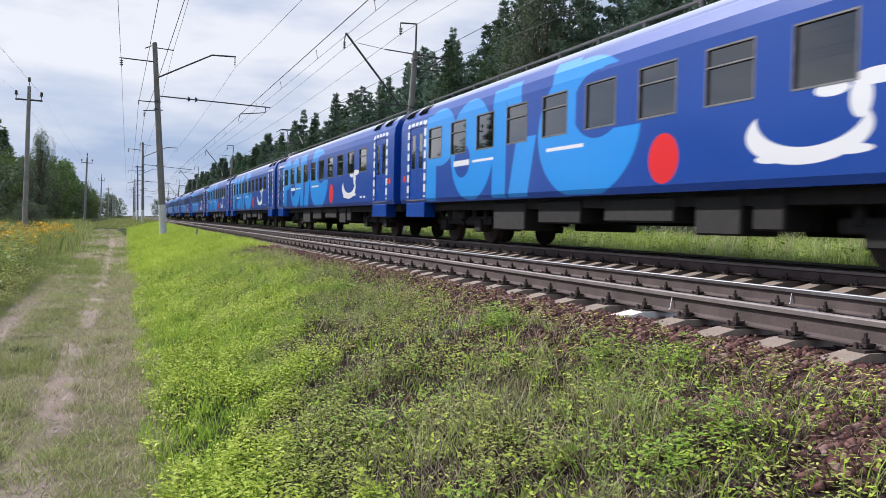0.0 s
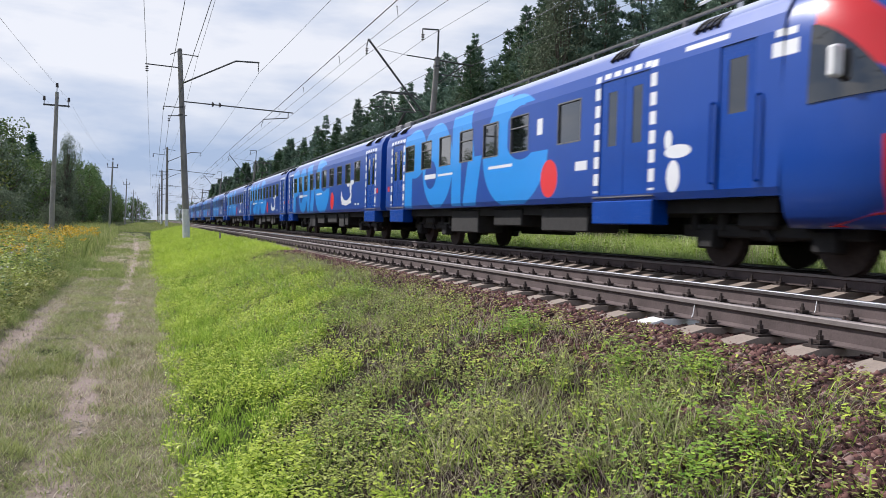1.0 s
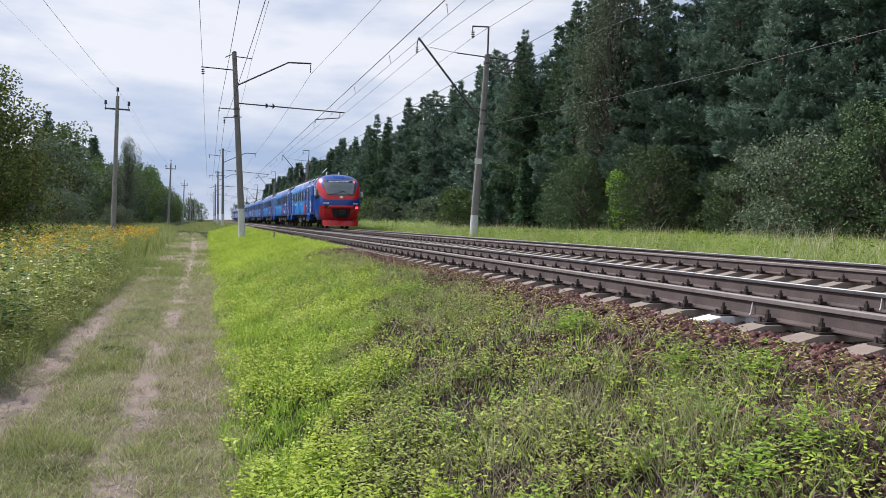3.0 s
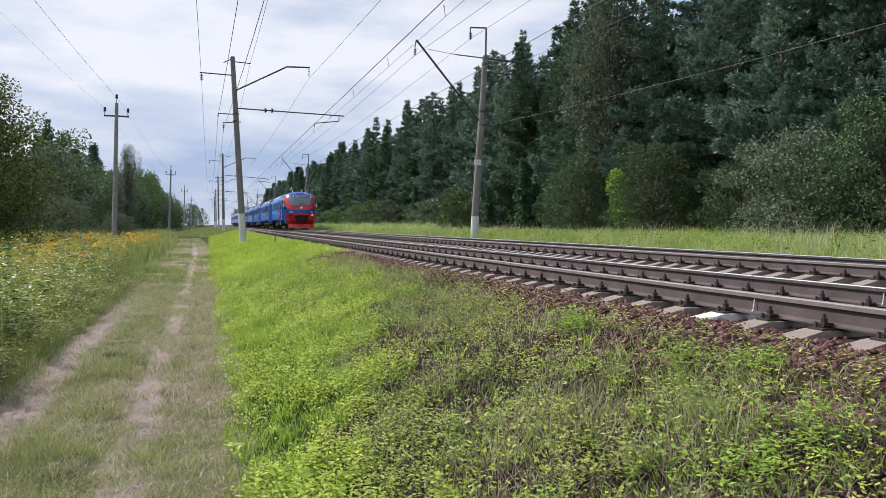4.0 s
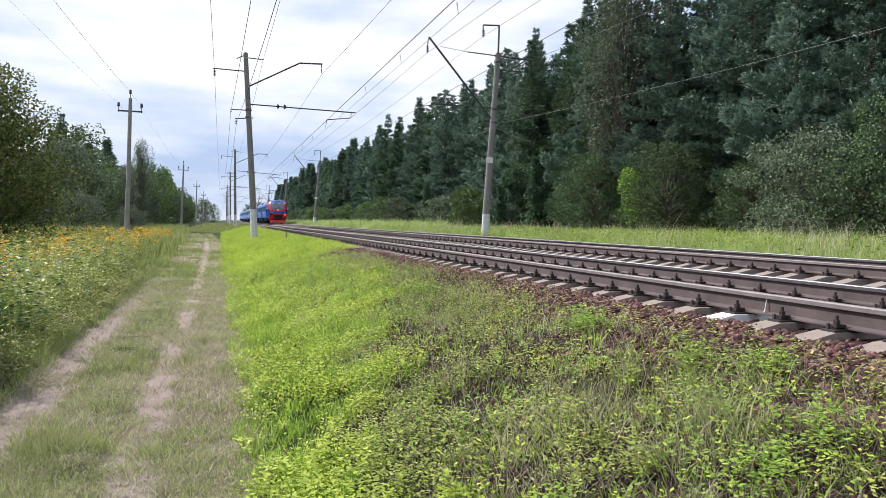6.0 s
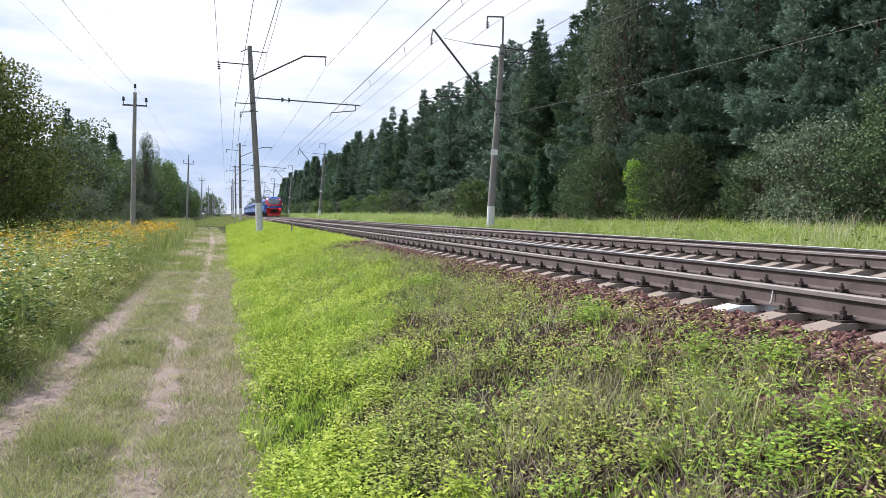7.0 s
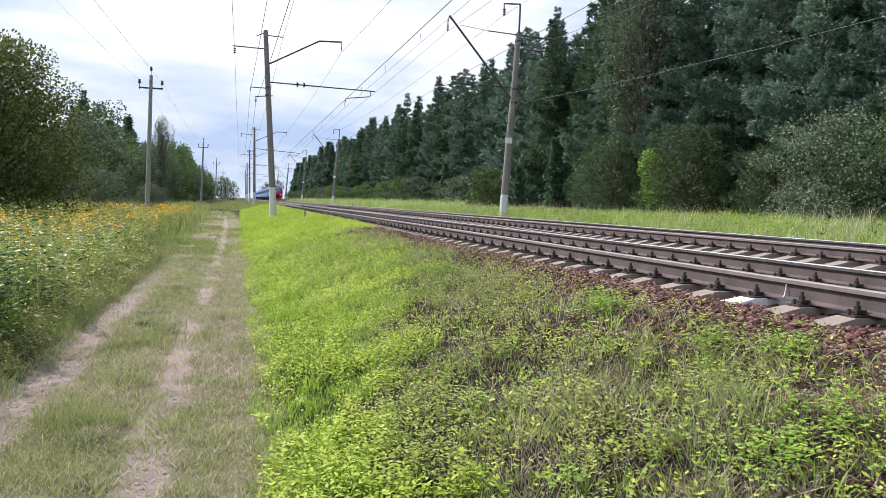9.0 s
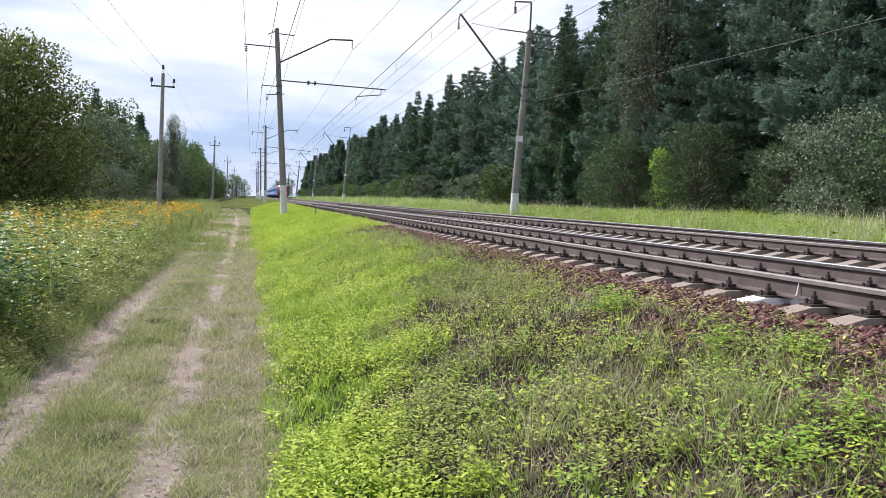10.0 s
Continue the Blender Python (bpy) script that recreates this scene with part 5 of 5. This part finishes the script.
    for x, yy, s in ((-3.5, 420, 0.9), (-7, 400, 1.0), (-9, 410, 1.1), (21, 460, 1.0), (17, 520, 1.0)):
        put(leafy_trees[0], x, yy, s, "trees across the meadow")


woods()

# ---- grass and weeds on the bank ----
def strip(count, x0, x1, y0, y1, near=1.5, behind=0):
    """Places in a strip that thins out with distance and goes on behind the eye."""
    q = scatter(count, x0, x1, y0, y1, near)
    b = np.stack([RS.uniform(x0, x1, behind), RS.uniform(-9, y0, behind)], 1)
    return np.concatenate([q, b])


def soft(v, lo, hi):
    return np.clip((v - lo) / (hi - lo), 0, 1)


def lush_end(q):
    """Where the bright strip by the track gives way to thinner weeds."""
    return np.clip(0.8 + 0.22 * (q[:, 1] - 3.5), 0.8, 3.0) + 0.8 * (patch(q[:, 0], q[:, 1], 0.9, 1.0) - 0.5)


def bank_start(q):
    return soft(q[:, 0] + 0.45 * (patch(q[:, 0], q[:, 1], 1.6, 9.0) - 0.5), 0.08, 0.3)


def stony(q):
    """How far a place lies out on the ballast shoulder."""
    return soft(q[:, 0] - np.clip((q[:, 1] - 6) * 0.05, 0, 0.7) + 0.7 * (patch(q[:, 0], q[:, 1], 1.1, 5.0) - 0.5), 2.75, 3.15)


g_ = strip(15000, 0.1, 3.4, 2.6, 28, 1.6, 11000)
g_ = keep(g_, bank_start(g_) * np.where(g_[:, 0] < lush_end(g_), 0.85, 0.12))
tufts(g_, 7, 0.035, 0.06, 0.16, 0.006, 0.011, 1.0, "bank_grass", M_GRASS, "bright green grass on the railway bank")
w_ = strip(17000, 0.1, 3.4, 2.6, 28, 1.6, 13000)
w_ = keep(w_, bank_start(w_) * np.where(w_[:, 0] < lush_end(w_), soft(patch(w_[:, 0], w_[:, 1], 2.4, 2.0), 0.15, 0.45), 0.06))
rosettes(w_, 13, 0.018, 0.045, 0.55, "low_weeds", M_LUSH, "bright green low clover and weeds on the bank", 0.2, 0.5)
w_ = strip(14000, 0.7, 3.5, 2.6, 26, 1.6, 10000)
w_ = keep(w_, (1 - stony(w_)) * (w_[:, 0] > lush_end(w_) - 0.35) * (0.06 + 0.94 * soft(patch(w_[:, 0], w_[:, 1], 1.7, 2.5), 0.36, 0.66)) * (1 - 0.55 * soft(w_[:, 0], 1.8, 2.6) * soft(7.0 - w_[:, 1], 0, 2.5)))
rosettes(w_, 11, 0.015, 0.038, 0.45, "low_weeds", M_WEED, "low yellow-green broad-leaved weeds on bare soil", 0.17, 0.5)
w_ = strip(2600, 0.9, 3.3, 2.6, 18, 1.5, 900)
w_ = keep(w_, (1 - stony(w_)) * soft(patch(w_[:, 0], w_[:, 1], 1.3, 6.5), 0.6, 0.8))
rosettes(w_, 14, 0.02, 0.045, 0.45, "leafy_weeds", M_NETTLE, "taller fresh green leafy weeds on the bank", 0.26, 0.45)
w_ = strip(5500, 0.8, 3.7, 2.6, 26, 1.6, 2500)
w_ = keep(w_, (1 - 0.9 * stony(w_)) * (w_[:, 0] > lush_end(w_) - 0.2) * soft(patch(w_[:, 0], w_[:, 1], 1.2, 3.5), 0.45, 0.75))
tufts(w_, 7, 0.04, 0.08, 0.24, 0.003, 0.007, 1.6, "thin_grass", M_TRODDEN, "thin bent grass between the weeds on the bank")
d_ = strip(16000, 0.8, 3.4, 2.6, 24, 1.6, 5000)
d_ = keep(d_, (0.35 + 0.65 * soft(patch(d_[:, 0], d_[:, 1], 1.4, 5.0), 0.35, 0.7)) * (d_[:, 0] > lush_end(d_) - 0.2))
tufts(d_, 6, 0.06, 0.02, 0.12, 0.003, 0.007, 2.4, "dry_litter", M_LITTER, "brown dead stalks and litter on the bank")
d_ = strip(2600, 1.0, 3.3, 2.6, 20, 1.5, 800)
tufts(keep(d_, patch(d_[:, 0], d_[:, 1], 1.0, 8.0)), 5, 0.05, 0.08, 0.24, 0.003, 0.005, 1.3, "dry_grass", M_DRY, "thin dry grass stalks on the bank")
g_ = scatter(30000, 0.1, 3.9, 24, 130, 1.5)
g_ = keep(g_, soft(g_[:, 0] - bend(g_[:, 1]), 0.1, 0.4))
tufts(g_, 6, 0.12, 0.07, 0.18, 0.016, 0.034, 1.2, "bank_grass", M_LUSH, "bright green grass farther along the bank")
g_ = scatter(9000, -6.0, 3.9, 110, 360, 1.3)
tufts(g_, 5, 0.35, 0.15, 0.4, 0.05, 0.10, 0.8, "far_grass", M_TALL, "rough grass far along the line")
for cx_, cy_, r_, k_ in ((2.74, 10.6, 0.2, 60), (3.02, 6.1, 0.17, 60), (3.03, 4.57, 0.17, 34), (3.25, 4.0, 0.12, 18), (2.69, 2.95, 0.14, 14)):
    c_ = np.stack([RS.normal(cx_, r_ * 0.6, k_), RS.normal(cy_, r_, k_)], 1)
    rosettes(c_, 16, 0.022, 0.055, 0.4, "nettle_clump", M_NETTLE, "fresh green clump of nettles on the bank", 0.24, 0.4)
w_ = strip(700, 3.0, 3.9, 2.6, 16, 1.3, 200)
rosettes(w_, 10, 0.015, 0.04, 0.5, "low_weeds", M_WEED, "small weeds scattered on the ballast shoulder", 0.1)

# ---- the worn track: short and dry growth ----
p_ = strip(27000, -2.3, 0.35, 2.3, 26, 1.6, 9000)
px_ = p_[:, 0] - bend(p_[:, 1]) + 0.2 * (patch(p_[:, 0], p_[:, 1], 1.5, 7.0) - 0.5)
cover_ = patch(p_[:, 0], p_[:, 1], 0.7, 11.0)
rut_ = (np.abs(px_ + 0.59) < 0.12) & (cover_ < 0.66) | (np.abs(px_ + 1.7) < 0.17) & (p_[:, 1] < 17)
sel_ = RS.uniform(0, 1, len(p_)) < np.where(rut_, 0.08, 0.65 + 0.35 * soft(patch(p_[:, 0], p_[:, 1], 2.2, 12.0), 0.1, 0.5))
p_, px_ = p_[sel_], px_[sel_]
green_ = 0.22 + 0.4 * soft(patch(p_[:, 0], p_[:, 1], 0.9, 13.0), 0.25, 0.75) + 0.35 * soft(7.0 - p_[:, 1], 0, 2) + 0.2 * (np.abs(px_ + 1.05) < 0.25) - 0.12 * (px_ > -0.4)
half_ = RS.uniform(0, 1, len(p_)) < green_
tufts(p_[half_], 7, 0.06, 0.03, 0.10, 0.004, 0.008, 1.6, "short_grass", M_TRODDEN, "short trodden green grass on the track")
tufts(p_[~half_], 7, 0.06, 0.02, 0.08, 0.004, 0.009, 2.0, "dry_grass", M_DRY, "short dry straw-coloured grass on the track")
p_ = scatter(11000, -2.3, 0.4, 24, 100, 1.5)
p_[:, 0] += bend(p_[:, 1])
p_ = keep(p_, np.where(np.abs(p_[:, 0] - bend(p_[:, 1]) + 0.59) < 0.16, 0.1, 0.8))
half_ = patch(p_[:, 0], p_[:, 1], 0.5, 13.0) > 0.55
tufts(p_[half_], 5, 0.1, 0.05, 0.16, 0.012, 0.02, 1.2, "short_grass", M_TALL, "short grass farther along the track")
tufts(p_[~half_], 5, 0.1, 0.04, 0.11, 0.012, 0.02, 1.2, "dry_grass", M_DRY, "dry grass farther along the track")
p_ = strip(3000, -2.6, 0.1, 2.3, 10, 1.2, 900)
p_ = keep(p_, soft(patch(p_[:, 0], p_[:, 1], 1.6, 6.0), 0.45, 0.95) * np.where((np.abs(p_[:, 0] + 1.7) < 0.26) | (np.abs(p_[:, 0] + 0.59) < 0.16), 0.05, 1))
tufts(p_, 12, 0.05, 0.08, 0.2, 0.005, 0.009, 1.1, "grass_tufts", M_TRODDEN, "longer green grass tufts beside the ruts")
q_ = strip(4500, -2.1, -0.3, 2.2, 18, 1.4, 1500)
PEBBLES = keep(q_, np.where((np.abs(q_[:, 0] + 0.59) < 0.16) | (np.abs(q_[:, 0] + 1.7) < 0.24), 1.0, 0.08))

# ---- meadow with flowers ----
m_ = strip(5000, -2.9, -1.95, 3.0, 40, 1.4, 1500)
m_[:, 0] += bend(m_[:, 1])
m_ = keep(m_, 0.3 + 0.7 * soft(patch(m_[:, 0], m_[:, 1], 1.1, 3.0), 0.3, 0.6))
tufts(m_, 10, 0.05, 0.06, 0.26, 0.005, 0.010, 1.3, "edge_grass", M_TALL, "shorter green grass at the meadow edge")
m_ = strip(2600, -3.0, -2.0, 3.0, 24, 1.3, 600)
rosettes(m_, 14, 0.025, 0.07, 0.5, "edge_weeds", M_WEED, "low leafy weeds at the meadow edge", 0.3)
m_ = strip(11000, -9.5, -2.3, 4.0, 34, 1.4, 3500)
m_ = keep(m_, (0.3 + 0.8 * patch(m_[:, 0], m_[:, 1], 0.8)) * soft(-2.3 - m_[:, 0], 0, 1.3))
tufts(m_, 9, 0.08, 0.3, 1.05, 0.006, 0.013, 0.6, "meadow_grass", M_TALL, "tall rough meadow grass")
m_ = scatter(14000, -26.0, -2.3, 32, 140, 1.4)
m_[:, 0] += bend(m_[:, 1])
tufts(m_, 7, 0.25, 0.45, 1.0, 0.02, 0.045, 0.5, "meadow_grass", M_TALL, "tall meadow grass farther off")
m_ = strip(3600, -8.0, -2.25, 5.0, 30, 1.3, 500)
m_ = keep(m_, soft(patch(m_[:, 0], m_[:, 1], 0.9, 3.0), 0.35, 0.6))
rosettes(m_, 24, 0.04, 0.10, 0.4, "meadow_weeds", M_WEED, "leafy green weeds in the meadow", 1.35, 0.36, 2.0)
m_ = np.concatenate([strip(1900, -6.5, -2.3, 5.0, 22, 1.2, 300), np.stack([RS.normal(-3.1, 0.45, 240), RS.normal(9.3, 1.3, 240)], 1)])
m_ = keep(m_, np.maximum(0.8 * soft(patch(m_[:, 0], m_[:, 1], 0.6, 8.0), 0.58, 0.7), np.hypot(m_[:, 0] + 3.1, (m_[:, 1] - 9.3) / 2.5) < 0.75))
rosettes(m_, 40, 0.04, 0.11, 0.3, "meadow_weeds", M_DARKWEED, "dense dark green nettles at the meadow edge", 1.4, 0.36, 2.0)
m_ = scatter(900, -6.5, -2.35, 6.5, 24, 1.2)
m_ = keep(m_, soft(patch(m_[:, 0], m_[:, 1], 0.8, 14.0), 0.45, 0.6))
rosettes(m_, 26, 0.03, 0.08, 0.5, "meadow_weeds", M_LUSH, "light green leafy stalks in the meadow", 1.4, 0.36, 2.0)


def flowers(count, x0, x1, y0, y1, lo, hi, heads, name, mat, label, o):
    q = scatter(count, x0, x1, y0, y1, 1.25)
    q = keep(q, np.clip(patch(q[:, 0], q[:, 1], 0.55, o) * 2.4 - 0.95, 0.0, 1))
    n_ = len(q)
    hh = RS.uniform(lo, hi, n_)
    c = np.stack([q[:, 0], q[:, 1], height(q[:, 0], q[:, 1]) + hh], 1)
    c = np.repeat(c, heads, 0) + RS.normal(scale=(0.05, 0.05, 0.025), size=(n_ * heads, 3))
    v, f = diamonds(c, RS.normal(size=(len(c), 3)) * (1, 1, 0.3), RS.uniform(0.02, 0.04, len(c)) * (1 + c[:, 1] / 45), 0.9, 3.0)
    tagged(soup(name, v, f, mat), label, "flowers", kind="stuff")


flowers(2600, -9, -2.4, 7, 48, 0.75, 1.15, 16, "yellow_flowers", M_YELLOW, "yellow tansy flower heads in the meadow", 1.0)
flowers(260, -7, -2.5, 6, 26, 0.6, 0.9, 12, "lilac_flowers", M_LILAC, "pale lilac flower heads in the meadow", 4.0)

NEAR_STONES = np.stack([RS.uniform(2.4, 4.2, 5000), RS.uniform(-9, 2.35, 5000)], 1)
NEAR_STONES = keep(NEAR_STONES, 0.1 + 0.9 * stony(NEAR_STONES))

# ---- beyond the tracks ----
r_ = scatter(20000, 12.6, 25.0, 6, 75, 1.25)
tufts(r_, 7, 0.16, 0.2, 0.55, 0.010, 0.020, 1.2, "verge_grass", M_VERGE, "tall green grass between track and forest")
r_ = scatter(9000, 12.6, 24.0, 70, 260, 1.4)
tufts(r_, 6, 0.3, 0.45, 1.0, 0.04, 0.08, 0.6, "verge_grass", M_VERGE, "tall grass along the far verge")
r_ = scatter(6500, 12.8, 25.0, 7, 70, 1.25)
r_ = keep(r_, np.clip(patch(r_[:, 0], r_[:, 1], 0.5, 1.0) * 2 - 0.6, 0.05, 1))
rosettes(r_, 20, 0.07, 0.17, 0.4, "verge_weeds", M_BRIGHT, "light green leafy weeds on the far verge", 0.6)
r_ = scatter(9000, 12.6, 24.0, 6, 90, 1.3)
r_ = keep(r_, np.clip(patch(r_[:, 0], r_[:, 1], 0.6, 3.0) * 2.2 - 0.6, 0.03, 1))
tufts(r_, 7, 0.18, 0.3, 0.65, 0.010, 0.020, 1.2, "verge_grass", M_GRASS, "lighter green tall grass patches on the far verge")

r_ = scatter(5000, 12.7, 25.0, 7, 90, 1.3)
r_ = keep(r_, soft(patch(r_[:, 0], r_[:, 1], 0.5, 15.0), 0.4, 0.7))
tufts(r_, 4, 0.12, 0.6, 1.0, 0.006, 0.012, 0.5, "verge_stalks", M_DRY, "pale tall seeding stalks on the far verge")

# ---- ballast ----
OCTA = np.array([(1, 0, 0), (-1, 0, 0), (0, 1, 0), (0, -1, 0), (0, 0, 1), (0, 0, -1)], float)
OCTF = np.array([(0, 2, 4), (2, 1, 4), (1, 3, 4), (3, 0, 4), (2, 0, 5), (1, 2, 5), (3, 1, 5), (0, 3, 5)])


def stones(xy, lo, hi, label, lift=0.0, mat=M_STONE):
    n_ = len(xy)
    s = RS.uniform(lo, hi, (n_, 1, 1))
    v = OCTA[None] * RS.uniform(0.55, 1.2, (n_, 6, 1)) * s * np.array([1.15, 1.0, 0.7]) + RS.normal(scale=0.12, size=(n_, 6, 3)) * s
    a = RS.uniform(0, math.tau, n_)
    ca, sa = np.cos(a)[:, None], np.sin(a)[:, None]
    v = np.stack([v[..., 0] * ca - v[..., 1] * sa, v[..., 0] * sa + v[..., 1] * ca, v[..., 2]], -1)
    p = np.stack([xy[:, 0], xy[:, 1], height(xy[:, 0], xy[:, 1]) + lift], 1)
    f = (np.arange(n_)[:, None, None] * 6 + OCTF[None]).reshape(-1, 3)
    return tagged(soup("ballast", (v + p[:, None]).reshape(-1, 3), f, mat), label, "ballast", kind="stuff")


stones(PEBBLES, 0.006, 0.018, "small pale stones in the wheel ruts", 0.002, M_PEBBLE)
b_ = scatter(30000, 1.6, 4.3, 2.3, 34, 1.9)
b_ = keep(b_, 0.06 + 0.94 * stony(b_))
stones(b_, 0.02, 0.046, "reddish-brown crushed stone ballast on the shoulder", 0.004)
stones(scatter(24000, 4.2, 12.3, 2.5, 55, 1.6), 0.018, 0.036, "reddish-brown crushed stone ballast between the rails", 0.002)
stones(NEAR_STONES, 0.02, 0.046, "reddish-brown crushed stone ballast", 0.004)


# ---- what moves ----
GAP_AT_ONE, SPEED = 27.65, 26.0


def run(t):
    """How far the train has come: it gathers a little speed after the first second."""
    u = min(max(t - 1.0, 0.0), 2.0)
    return GAP_AT_ONE + SPEED * (t - 1.0) + 0.3 * u * u + 1.2 * max(t - 3.0, 0.0)


def motions():
    """The train runs away along the second track from start to end."""
    for k, car in enumerate(TRAIN):
        rows = []
        for i in range(0, 101, 2):
            t = i / 10
            rows.append((t, pose(FAR, run(t) + CAR * k, RAIL_F)))
        walk(car, rows)


motions()
